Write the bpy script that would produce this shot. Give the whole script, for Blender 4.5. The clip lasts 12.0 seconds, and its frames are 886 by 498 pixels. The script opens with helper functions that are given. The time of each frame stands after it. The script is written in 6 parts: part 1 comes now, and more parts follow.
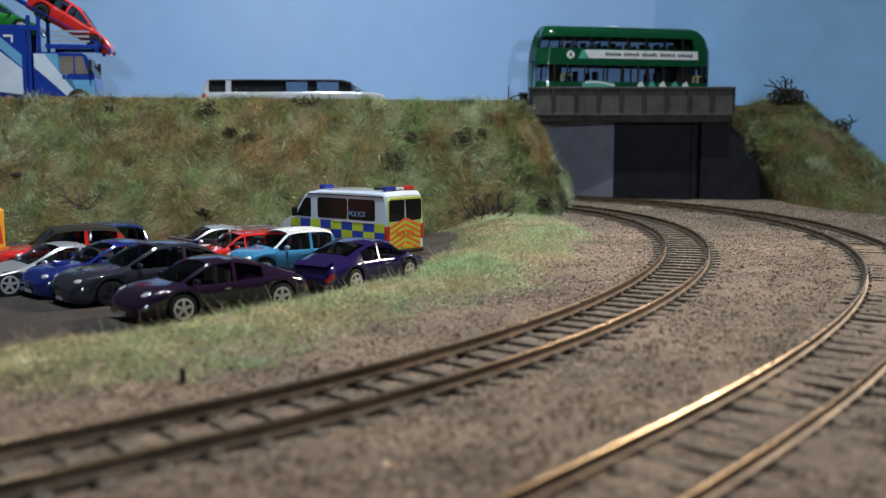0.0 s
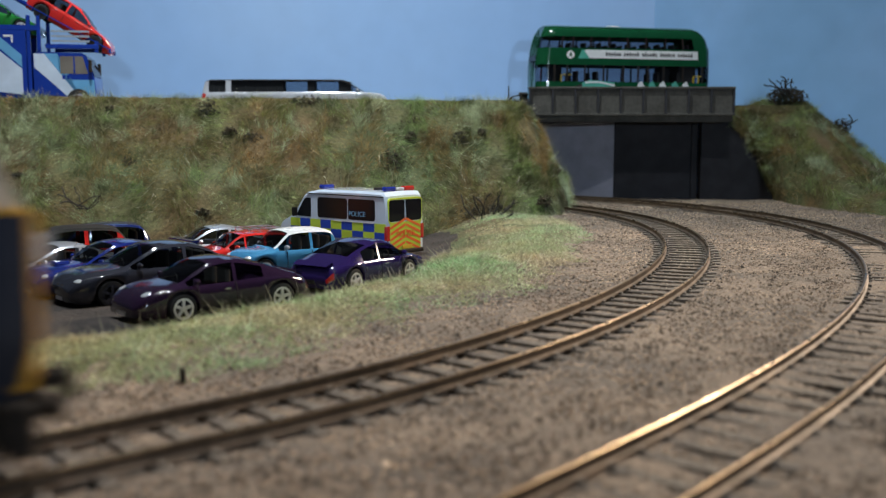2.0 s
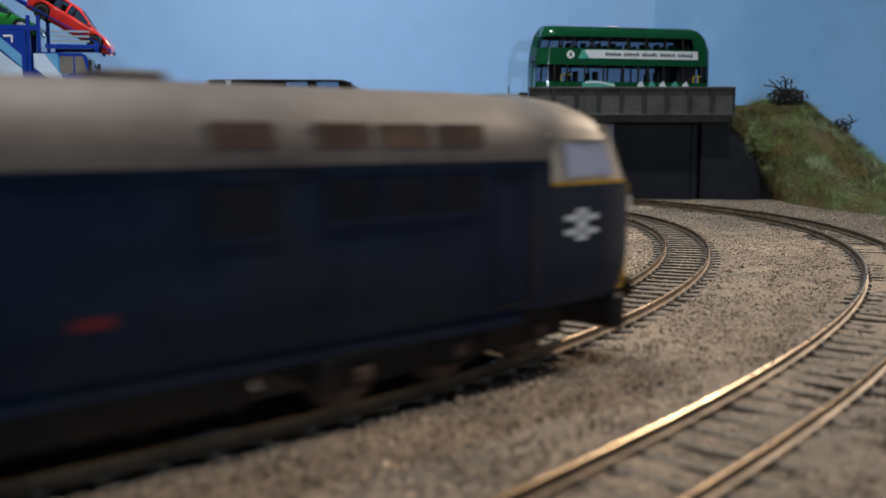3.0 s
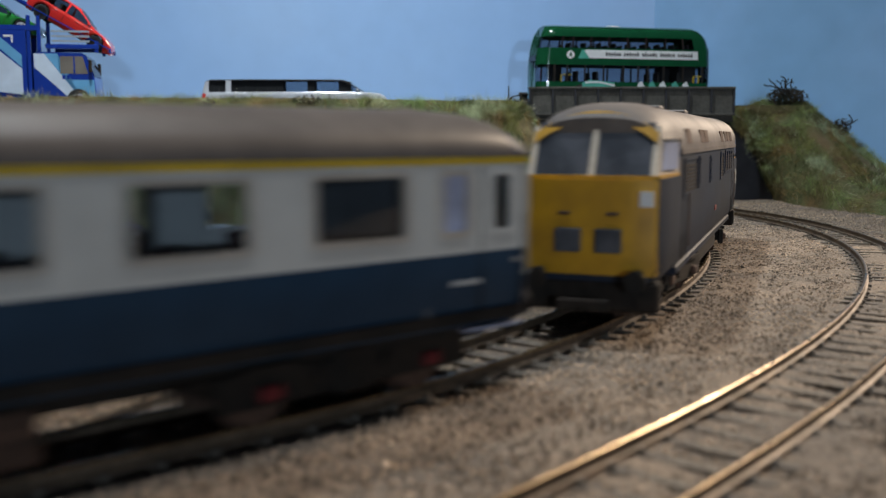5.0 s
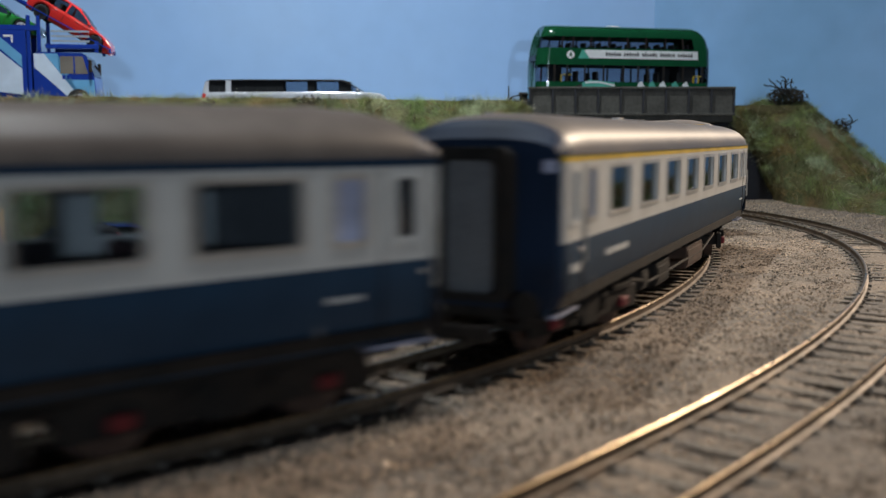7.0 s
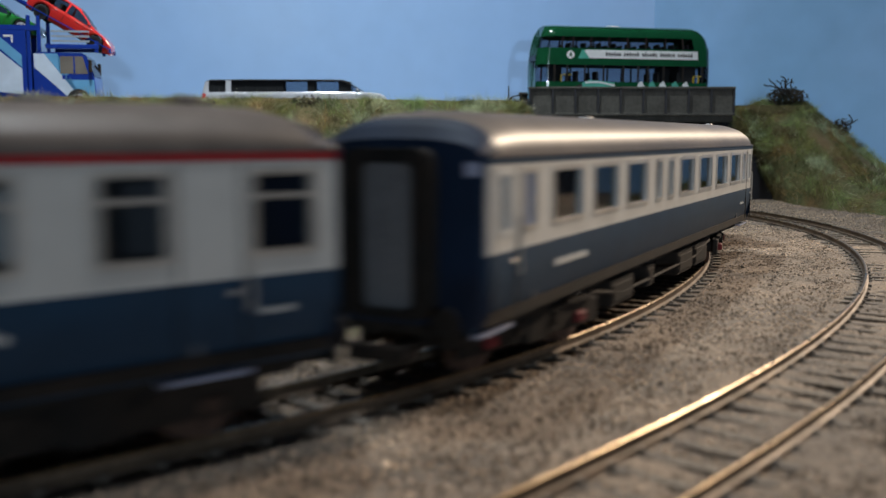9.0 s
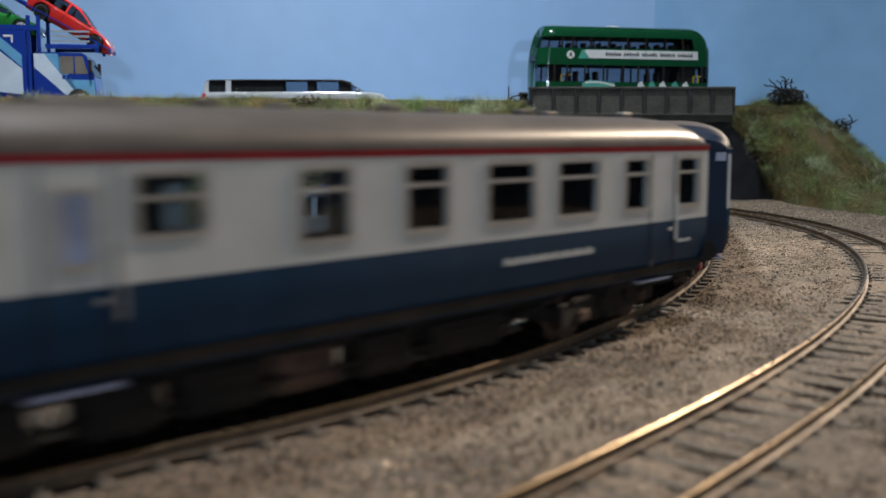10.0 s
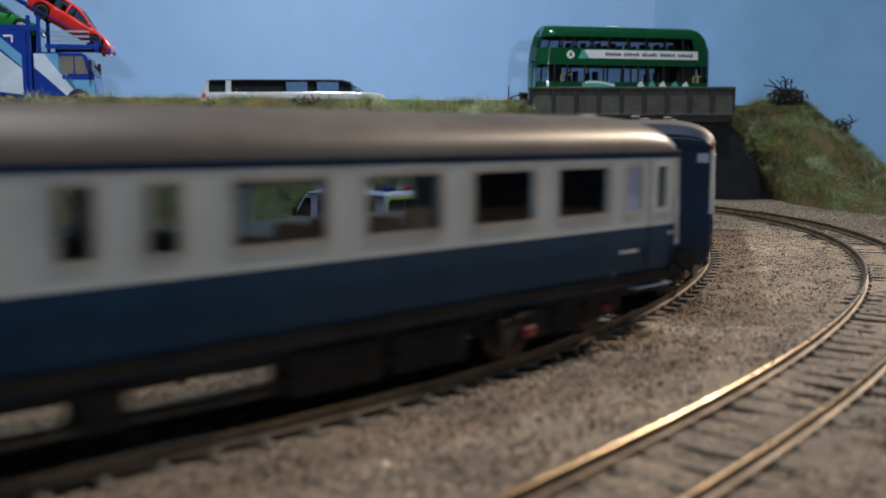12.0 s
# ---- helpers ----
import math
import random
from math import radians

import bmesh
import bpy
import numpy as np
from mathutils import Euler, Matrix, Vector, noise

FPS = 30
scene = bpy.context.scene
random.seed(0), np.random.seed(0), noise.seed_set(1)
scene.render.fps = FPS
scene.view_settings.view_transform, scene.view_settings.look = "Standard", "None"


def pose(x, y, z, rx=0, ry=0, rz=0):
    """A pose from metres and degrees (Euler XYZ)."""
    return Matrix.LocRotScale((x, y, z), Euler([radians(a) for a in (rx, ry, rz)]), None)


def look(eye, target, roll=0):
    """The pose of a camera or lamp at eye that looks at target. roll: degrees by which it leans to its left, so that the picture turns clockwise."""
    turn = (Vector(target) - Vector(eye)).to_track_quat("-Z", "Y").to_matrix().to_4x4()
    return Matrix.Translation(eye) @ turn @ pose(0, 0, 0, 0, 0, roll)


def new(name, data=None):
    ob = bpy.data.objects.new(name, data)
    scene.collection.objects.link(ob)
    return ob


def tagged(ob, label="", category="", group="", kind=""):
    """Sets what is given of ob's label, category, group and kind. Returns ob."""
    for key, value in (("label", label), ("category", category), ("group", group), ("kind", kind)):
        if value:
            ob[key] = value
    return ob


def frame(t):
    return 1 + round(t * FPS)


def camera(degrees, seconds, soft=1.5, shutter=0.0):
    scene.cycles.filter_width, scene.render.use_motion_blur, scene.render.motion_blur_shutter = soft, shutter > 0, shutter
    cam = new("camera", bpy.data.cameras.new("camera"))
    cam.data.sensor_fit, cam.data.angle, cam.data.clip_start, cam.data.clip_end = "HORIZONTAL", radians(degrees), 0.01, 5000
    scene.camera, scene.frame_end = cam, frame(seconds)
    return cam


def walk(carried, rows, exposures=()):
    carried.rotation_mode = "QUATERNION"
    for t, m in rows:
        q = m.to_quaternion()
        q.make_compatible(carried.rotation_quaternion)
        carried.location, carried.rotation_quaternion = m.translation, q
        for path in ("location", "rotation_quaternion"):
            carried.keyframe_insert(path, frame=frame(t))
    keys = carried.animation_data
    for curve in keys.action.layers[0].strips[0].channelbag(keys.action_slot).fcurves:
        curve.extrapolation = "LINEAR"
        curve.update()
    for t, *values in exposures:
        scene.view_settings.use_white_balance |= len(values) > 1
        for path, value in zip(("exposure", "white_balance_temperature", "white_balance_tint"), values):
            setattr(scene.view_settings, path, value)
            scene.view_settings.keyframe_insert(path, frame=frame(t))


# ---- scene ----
# A model railway in 1:76. Sizes below are in millimetres, the helpers turn them into metres.
MM = 0.001
EYE = (0.0, 0.0, 44.8)
PITCH = math.degrees(math.atan(198 / 1700))

cam = camera(math.degrees(2 * math.atan(784 / 1700)), 12.0, soft=1.2, shutter=0.8)
cam.data.dof.use_dof = True
cam.data.dof.focus_distance = 0.41
cam.data.dof.aperture_fstop = 20.0
walk(cam, [(0.0, pose(0, 0, EYE[2] * MM, 90 - PITCH, 0, 0)), (12.0, pose(0, 0, EYE[2] * MM, 90 - PITCH, 0, 0))],
     exposures=[(0.0, 0.0), (12.0, 0.0)])

# ---- light: the hall's dim ambience, spots above the curve and the car park, a low lamp in front, a warm one from the side ----
world = bpy.data.worlds.new("hall")
scene.world = world
world.use_nodes = True
world.node_tree.nodes["Background"].inputs[0].default_value = (0.62, 0.74, 1.0, 1)
world.node_tree.nodes["Background"].inputs[1].default_value = 0.035


def lamp(name, eye, target, energy, size, colour, spread=180):
    data = bpy.data.lights.new(name, "AREA")
    data.shape, data.size, data.energy, data.color, data.spread = "DISK", size, energy, colour, radians(spread)
    ob = new(name, data)
    ob.matrix_basis = look(eye, target)
    return ob


lamp("lamp_over_curve", (0.10, 0.11, 0.75), (0.08, 0.23, 0), 0.9, 0.05, (0.90, 0.95, 1.0), 118)
lamp("lamp_over_yard", (-0.15, 0.42, 0.80), (-0.10, 0.57, 0.04), 1.7, 0.04, (0.86, 0.95, 1.0), 84)
lamp("hall_lamp_front", (0.55, -2.6, 0.24), (-0.15, 0.7, 0.08), 14.0, 0.10, (0.64, 0.82, 1.0))
lamp("hall_lamp_side", (1.49, 1.49, 0.99), (0.05, 0.25, 0), 46.0, 0.20, (1.0, 0.80, 0.60))


# ---- materials ----
def material(name, colour, rough=0.5, metal=0.0, grain=0.15, size=120.0, second=None, bump=0.0, coat=0.0, island=0.0, big=18.0, spec=0.5):
    """A surface with two scales of variation, sized per metre."""
    m = bpy.data.materials.new(name)
    m.use_nodes = True
    nt = m.node_tree
    n, l = nt.nodes, nt.links
    b = n["Principled BSDF"]
    b.inputs["Metallic"].default_value = metal
    b.inputs["Coat Weight"].default_value = coat
    b.inputs["Coat Roughness"].default_value = 0.06
    b.inputs["Specular IOR Level"].default_value = spec
    co = n.new("ShaderNodeTexCoord")
    n1, n2 = n.new("ShaderNodeTexNoise"), n.new("ShaderNodeTexNoise")
    n1.inputs["Scale"].default_value, n1.inputs["Detail"].default_value = size * 8, 4
    n2.inputs["Scale"].default_value, n2.inputs["Detail"].default_value = big * 4, 3
    l.new(co.outputs["Object"], n1.inputs["Vector"])
    l.new(co.outputs["Object"], n2.inputs["Vector"])
    c2 = second or tuple(c * (1 - grain * 1.6) for c in colour)
    mix = n.new("ShaderNodeMix")
    mix.data_type = "RGBA"
    mix.inputs["A"].default_value, mix.inputs["B"].default_value = (*colour, 1), (*c2, 1)
    ramp = n.new("ShaderNodeValToRGB")
    ramp.color_ramp.elements[0].position, ramp.color_ramp.elements[1].position = 0.38, 0.64
    l.new(n2.outputs["Fac"], ramp.inputs["Fac"])
    l.new(ramp.outputs["Color"], mix.inputs["Factor"])
    hsv = n.new("ShaderNodeHueSaturation")
    l.new(mix.outputs["Result"], hsv.inputs["Color"])
    mr = n.new("ShaderNodeMapRange")
    mr.inputs["From Min"].default_value, mr.inputs["From Max"].default_value = 0.25, 0.75
    mr.inputs["To Min"].default_value, mr.inputs["To Max"].default_value = 1 - grain, 1 + grain
    l.new(n1.outputs["Fac"], mr.inputs["Value"])
    last = mr.outputs["Result"]
    if island:
        geo = n.new("ShaderNodeNewGeometry")
        m2 = n.new("ShaderNodeMapRange")
        m2.inputs["To Min"].default_value, m2.inputs["To Max"].default_value = 1 - island, 1 + island
        l.new(geo.outputs["Random Per Island"], m2.inputs["Value"])
        mu = n.new("ShaderNodeMath")
        mu.operation = "MULTIPLY"
        l.new(last, mu.inputs[0])
        l.new(m2.outputs["Result"], mu.inputs[1])
        last = mu.outputs["Value"]
    l.new(last, hsv.inputs["Value"])
    l.new(hsv.outputs["Color"], b.inputs["Base Color"])
    rr = n.new("ShaderNodeMapRange")
    rr.inputs["To Min"].default_value, rr.inputs["To Max"].default_value = max(0.03, rough - 0.1), min(1, rough + 0.1)
    l.new(n2.outputs["Fac"], rr.inputs["Value"])
    l.new(rr.outputs["Result"], b.inputs["Roughness"])
    if bump:
        bp = n.new("ShaderNodeBump")
        bp.inputs["Strength"].default_value, bp.inputs["Distance"].default_value = min(1, bump), 0.0006
        l.new(n1.outputs["Fac"], bp.inputs["Height"])
        l.new(bp.outputs["Normal"], b.inputs["Normal"])
    return m


def glass_material(name, tint=(0.9, 0.95, 1.0), clear=0.8, ior=1.45):
    m = bpy.data.materials.new(name)
    m.use_nodes = True
    n, l = m.node_tree.nodes, m.node_tree.links
    out = n["Material Output"]
    tr, gl, mx, fr = n.new("ShaderNodeBsdfTransparent"), n.new("ShaderNodeBsdfGlossy"), n.new("ShaderNodeMixShader"), n.new("ShaderNodeFresnel")
    tr.inputs["Color"].default_value = (*[c * clear for c in tint], 1)
    gl.inputs["Roughness"].default_value = 0.05
    fr.inputs["IOR"].default_value = ior
    l.new(fr.outputs["Fac"], mx.inputs["Fac"])
    l.new(tr.outputs["BSDF"], mx.inputs[1])
    l.new(gl.outputs["BSDF"], mx.inputs[2])
    l.new(mx.outputs["Shader"], out.inputs["Surface"])
    return m


M = {}
M["ballast"] = material("ballast", (0.24, 0.18, 0.13), 0.95, grain=0.6, size=90, second=(0.13, 0.105, 0.085), bump=1.0, big=7)
M["stone"] = material("stone_chips", (0.36, 0.265, 0.185), 0.9, grain=0.3, size=120, second=(0.20, 0.15, 0.11), island=0.85, big=5)
M["soil"] = material("car_park_earth", (0.04, 0.030, 0.025), 0.95, grain=0.4, size=80, second=(0.026, 0.021, 0.019), bump=0.8)
M["crumb"] = material("earth_crumb", (0.15, 0.10, 0.075), 0.95, grain=0.4, size=80, second=(0.07, 0.05, 0.04), island=0.6)
M["turf"] = material("turf", (0.10, 0.115, 0.045), 0.95, grain=0.5, size=60, second=(0.13, 0.085, 0.035), bump=1.0, big=6)
M["grass"] = material("static_grass", (0.24, 0.33, 0.115), 0.6, grain=0.6, size=14, second=(0.20, 0.19, 0.06), island=0.6, big=6, spec=0.25)
M["dark_grass"] = material("dark_grass", (0.09, 0.115, 0.04), 0.7, grain=0.5, size=14, second=(0.10, 0.075, 0.03), island=0.5, big=8, spec=0.2)
M["rust_grass"] = material("rust_grass", (0.34, 0.20, 0.075), 0.7, grain=0.5, size=14, second=(0.22, 0.17, 0.06), island=0.6, big=7, spec=0.2)
M["pale_grass"] = material("pale_grass", (0.46, 0.52, 0.32), 0.5, grain=0.3, size=16, second=(0.32, 0.40, 0.20), island=0.7, big=9)
M["straw"] = material("straw_fibres", (0.62, 0.58, 0.40), 0.4, grain=0.2, size=20, island=0.4)
M["foam"] = material("dark_foliage", (0.035, 0.035, 0.018), 0.95, grain=0.4, size=40, second=(0.07, 0.05, 0.025), island=0.5)
M["twig"] = material("twig", (0.03, 0.025, 0.02), 0.9)
M["rail_top"] = material("rail_head", (0.27, 0.20, 0.12), 0.29, 0.8, grain=0.2, size=60, second=(0.18, 0.13, 0.082))
M["rail_side"] = material("rail_side", (0.15, 0.105, 0.07), 0.6, 0.3, grain=0.3, size=60)
M["sleeper"] = material("sleeper", (0.115, 0.095, 0.078), 0.85, grain=0.35, size=90, second=(0.17, 0.14, 0.11))
M["sky"] = material("painted_sky", (0.38, 0.60, 0.95), 0.75, grain=0.03, size=6, second=(0.43, 0.64, 0.96), big=1.2, bump=0.1)
M["sky_far"] = material("painted_sky_side", (0.31, 0.54, 0.86), 0.7, grain=0.06, size=5, second=(0.25, 0.47, 0.75), big=2.0, bump=0.2)
M["girder"] = material("weathered_girder", (0.075, 0.07, 0.058), 0.7, grain=0.3, size=50, second=(0.05, 0.046, 0.038))
M["card"] = material("grey_card_wall", (0.42, 0.42, 0.50), 0.9, grain=0.08, size=20)
# Grey taken near black for the shade under the bridge and on its ribs.
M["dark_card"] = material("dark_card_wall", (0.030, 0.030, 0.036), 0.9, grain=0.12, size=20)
M["road"] = material("road_grey", (0.10, 0.10, 0.10), 0.9, grain=0.2)
M["wood"] = material("baseboard_wood", (0.35, 0.26, 0.16), 0.7)
M["rail_blue"] = material("rail_blue_paint", (0.006, 0.034, 0.075), 0.5, spec=0.25, grain=0.14, size=14, second=(0.018, 0.044, 0.08), big=6)
M["end_navy"] = material("end_paint_and_roof_shade", (0.006, 0.018, 0.045), 0.6, spec=0.25, grain=0.2, size=14, second=(0.012, 0.016, 0.028), big=8)
M["loco_blue"] = material("weathered_rail_blue", (0.008, 0.018, 0.044), 0.6, spec=0.2, grain=0.22, size=16, second=(0.020, 0.026, 0.040), big=6)
M["rail_grey"] = material("pale_grey_paint", (0.60, 0.585, 0.55), 0.45, grain=0.05, size=20)
M["roof_grey"] = material("weathered_roof", (0.105, 0.09, 0.082), 0.42, grain=0.16, size=30, second=(0.14, 0.118, 0.105), big=5)
M["loco_roof"] = material("weathered_loco_roof", (0.20, 0.165, 0.14), 0.6, grain=0.2, size=30, second=(0.115, 0.095, 0.085), big=6)
M["yellow"] = material("warning_yellow", (0.62, 0.33, 0.012), 0.5, grain=0.14, size=20, second=(0.46, 0.24, 0.015))
M["stripe_yellow"] = material("stripe_yellow", (0.75, 0.50, 0.04), 0.5)
M["stripe_red"] = material("stripe_red", (0.45, 0.025, 0.03), 0.5)
M["black"] = material("underframe_black", (0.012, 0.011, 0.010), 0.8, grain=0.3, size=40, second=(0.024, 0.018, 0.014), spec=0.25)
M["rust"] = material("rusty_brown", (0.11, 0.06, 0.04), 0.85, grain=0.3, size=60)
M["grime"] = material("dusty_grime", (0.035, 0.028, 0.024), 0.9, grain=0.3, size=60, spec=0.2)
M["red"] = material("red_paint", (0.55, 0.02, 0.02), 0.35, coat=0.5)
M["white"] = material("white_paint", (0.80, 0.80, 0.80), 0.3, grain=0.03, coat=0.4)
M["cream"] = material("cream_frame", (0.62, 0.53, 0.42), 0.5)
M["alloy"] = material("silver_frame", (0.62, 0.58, 0.52), 0.35, 0.5)
M["chrome"] = material("chrome", (0.72, 0.72, 0.74), 0.15, 1.0, grain=0.02)
M["tyre"] = material("rubber", (0.014, 0.014, 0.015), 0.8)
M["seat"] = material("maroon_seat", (0.06, 0.018, 0.015), 0.8)
M["frost"] = material("frosted_glass", (0.42, 0.45, 0.60), 0.4)
M["glass"] = glass_material("glass", clear=0.85)
M["smoke"] = glass_material("smoked_glass", (0.8, 0.85, 1.0), 0.5)
M["car_glass"] = glass_material("car_glass", (0.9, 0.95, 1.0), 0.36, 1.28)
M["bus_glass"] = glass_material("bus_glass", (0.85, 0.92, 1.0), 0.62)
M["dull_red"] = material("dull_red", (0.16, 0.010, 0.012), 0.7)
M["moss"] = material("moss_tufts", (0.26, 0.36, 0.15), 0.9, grain=0.3, size=16, second=(0.46, 0.38, 0.21), island=0.4, big=4)
M["verge"] = material("verge_grass", (0.42, 0.62, 0.33), 0.6, grain=0.3, size=12, second=(0.66, 0.55, 0.34), island=0.45, big=4, spec=0.25)
M["dark_glass"] = material("dark_window", (0.010, 0.011, 0.014), 0.10, grain=0.0, spec=0.22)
# Mottled grey puts the windscreens' reflections into the colour; headcode panels share it.
M["screen_grey"] = material("screen_glass", (0.05, 0.055, 0.065), 0.2, grain=0.1, size=10, second=(0.09, 0.095, 0.11), big=30)
M["rubber_grey"] = material("gangway_grey", (0.16, 0.16, 0.165), 0.8)


# ---- mesh helpers ----
def mesh_from(name, verts, faces, mat, smooth=False):
    me = bpy.data.meshes.new(name)
    me.from_pydata([tuple(c * MM for c in v) for v in verts], [], faces)
    me.materials.append(mat)
    if smooth:
        me.polygons.foreach_set("use_smooth", [True] * len(me.polygons))
    me.update()
    return me


def part(name, bm, mat, parent=None, label="", smooth=False, at=None):
    """Links a bmesh in millimetres as one mesh object under a thing or a part."""
    bmesh.ops.scale(bm, vec=(MM, MM, MM), verts=bm.verts)
    bmesh.ops.recalc_face_normals(bm, faces=bm.faces)
    me = bpy.data.meshes.new(name)
    bm.to_mesh(me)
    bm.free()
    me.materials.append(mat)
    if smooth:
        me.polygons.foreach_set("use_smooth", [True] * len(me.polygons))
        me.set_sharp_from_angle(angle=radians(38))
    ob = new(name, me)
    if parent is not None:
        ob.parent = parent
    if at is not None:
        ob.matrix_basis = at
    if label:
        ob["label"] = label
    return ob


def shared(name, me, parent, m=None, label=""):
    ob = new(name, me)
    ob.parent = parent
    if m is not None:
        ob.matrix_basis = m
    if label:
        ob["label"] = label
    return ob


def thing(name, m, label, category, group=""):
    ob = new(name)
    ob.empty_display_size = 0.01
    ob.matrix_basis = m
    return tagged(ob, label, category, group)


def P(x, y, z, rz=0, rx=0, ry=0):
    return pose(x * MM, y * MM, z * MM, rx, ry, rz)


def B(*boxes, bevel=0.0):
    """A bmesh of boxes (x0, x1, y0, y1, z0, z1)."""
    bm = bmesh.new()
    for x0, x1, y0, y1, z0, z1 in boxes:
        v = [bm.verts.new(p) for p in ((x0, y0, z0), (x1, y0, z0), (x1, y1, z0), (x0, y1, z0), (x0, y0, z1), (x1, y0, z1), (x1, y1, z1), (x0, y1, z1))]
        for f in ((0, 3, 2, 1), (4, 5, 6, 7), (0, 1, 5, 4), (1, 2, 6, 5), (2, 3, 7, 6), (3, 0, 4, 7)):
            bm.faces.new([v[i] for i in f])
    if bevel:
        bmesh.ops.bevel(bm, geom=list(bm.edges), offset=bevel, segments=1, affect="EDGES")
    return bm


def loft(sections, closed=True, caps=True):
    """A skin over sections, each a list of as many points."""
    bm = bmesh.new()
    rows = [[bm.verts.new(p) for p in s] for s in sections]
    n = len(rows[0])
    for a, b in zip(rows, rows[1:]):
        for i in range(n if closed else n - 1):
            j = (i + 1) % n
            bm.faces.new((a[i], a[j], b[j], b[i]))
    if caps and closed:
        bm.faces.new(rows[0][::-1])
        bm.faces.new(rows[-1])
    bmesh.ops.remove_doubles(bm, verts=bm.verts, dist=1e-4)
    return bm


def plate(points, axis, a, b):
    """A flat outline of 2D points, pushed from a to b along an axis (0 x, 1 y, 2 z)."""
    def at(p, d):
        q = list(p)
        q.insert(axis, d)
        return q
    return loft([[at(p, a) for p in points], [at(p, b) for p in points]])


def cyl(axis, centre, r, a, b, n=16, r2=None):
    pts = []
    for d, rad in ((a, r), (b, r if r2 is None else r2)):
        ring = []
        for i in range(n):
            t = 2 * math.pi * i / n
            q = [centre[0] + rad * math.cos(t), centre[1] + rad * math.sin(t)]
            q.insert(axis, d)
            ring.append(q)
        pts.append(ring)
    return loft(pts)


def tube(points, r, n=5):
    sec = []
    for i, p in enumerate(points):
        d = (Vector(points[min(i + 1, len(points) - 1)]) - Vector(points[max(i - 1, 0)])).normalized()
        u = d.cross(Vector((0, 0, 1)) if abs(d.z) < 0.9 else Vector((1, 0, 0))).normalized()
        w = d.cross(u)
        sec.append([tuple(Vector(p) + r * (math.cos(2 * math.pi * k / n) * u + math.sin(2 * math.pi * k / n) * w)) for k in range(n)])
    return loft(sec)


def join(*bms):
    out = bms[0]
    for b in bms[1:]:
        me = bpy.data.meshes.new("tmp")
        b.to_mesh(me)
        out.from_mesh(me)
        b.free()
        bpy.data.meshes.remove(me)
    return out


def rings(outer, inner, axis, a, b):
    """A frame between two outlines of as many points, pushed from a to b."""
    def at(p, d):
        q = list(p)
        q.insert(axis, d)
        return q
    bm = bmesh.new()
    ro = [[bm.verts.new(at(p, d)) for p in o] for d in (a, b) for o in (outer, inner)]
    n = len(outer)
    for i in range(n):
        j = (i + 1) % n
        bm.faces.new((ro[0][i], ro[0][j], ro[1][j], ro[1][i]))
        bm.faces.new((ro[2][i], ro[2][j], ro[3][j], ro[3][i]))
        bm.faces.new((ro[0][i], ro[0][j], ro[2][j], ro[2][i]))
        bm.faces.new((ro[1][i], ro[1][j], ro[3][j], ro[3][i]))
    return bm


def rrect(x0, x1, z0, z1, r, n=3):
    pts = []
    for cx, cz, t0 in ((x1 - r, z1 - r, 0), (x0 + r, z1 - r, 90), (x0 + r, z0 + r, 180), (x1 - r, z0 + r, 270)):
        for k in range(n + 1):
            t = radians(t0 + 90 * k / n)
            pts.append((cx + r * math.cos(t), cz + r * math.sin(t)))
    return pts


# ---- the two curved tracks ----
class Track:
    """A line of smoothly changing curvature; straight before its start, and bending on to run due left at its end."""

    def __init__(self, x, y, heading, bend, length):
        self.n, self.step = int(length), 1.0
        pts, h = [], heading
        px, py = x, y
        for i in range(self.n + 1500):
            t = min(1.0, 2 * i / length - 1)
            k = (bend[0] + bend[1] * t + bend[2] * (2 * t * t - 1) + bend[3] * (4 * t ** 3 - 3 * t)) / 1000
            if i > length and h > math.pi:
                k = 0
            elif i > length:
                k = 0.003
            if h > math.pi + 0.02:
                k = min(k, -0.002)
            pts.append((px, py, h))
            h2 = h + k
            px, py = px + math.cos((h + h2) / 2), py + math.sin((h + h2) / 2)
            h = h2
        self.pts = pts

    def at(self, s):
        if s < 0:
            x, y, h = self.pts[0]
            return x + s * math.cos(h), y + s * math.sin(h), h
        i = min(int(s), len(self.pts) - 2)
        u = s - i
        a, b = self.pts[i], self.pts[i + 1]
        return tuple(p + (q - p) * u for p, q in zip(a, b))


INNER = Track(-38.6, 150.6, 0.715, (3.187, 0.875, 0.219, -0.843), 840)
OUTER = Track(30.0, 129.6, 0.861, (3.266, 2.651, 0.461, 0.078), 945)


# railhead is height 0; ballast lies just under the sleepers' tops
BALLAST, YARD = -3.0, -10.2


# ---- ground: one sheet with ballast, grass verge and car park ----
LINE = [INNER.at(s) for s in range(-620, 640, 6)]
LX, LY = np.array([p[0] for p in LINE]), np.array([p[1] for p in LINE])
LH = np.array([p[2] for p in LINE])


def left_of_track(x, y):
    """Signed distance to the left of the inner track, for arrays."""
    out = np.empty(x.shape)
    for i in range(0, len(x), 4000):
        dx, dy = x[i:i + 4000, None] - LX, y[i:i + 4000, None] - LY
        k = np.argmin(dx * dx + dy * dy, axis=1)
        r = np.arange(len(k))
        out[i:i + 4000] = -dx[r, k] * np.sin(LH[k]) + dy[r, k] * np.cos(LH[k])
    return out


def step01(a, b, x):
    t = np.clip((x - a) / (b - a), 0, 1)
    return t * t * (3 - 2 * t)


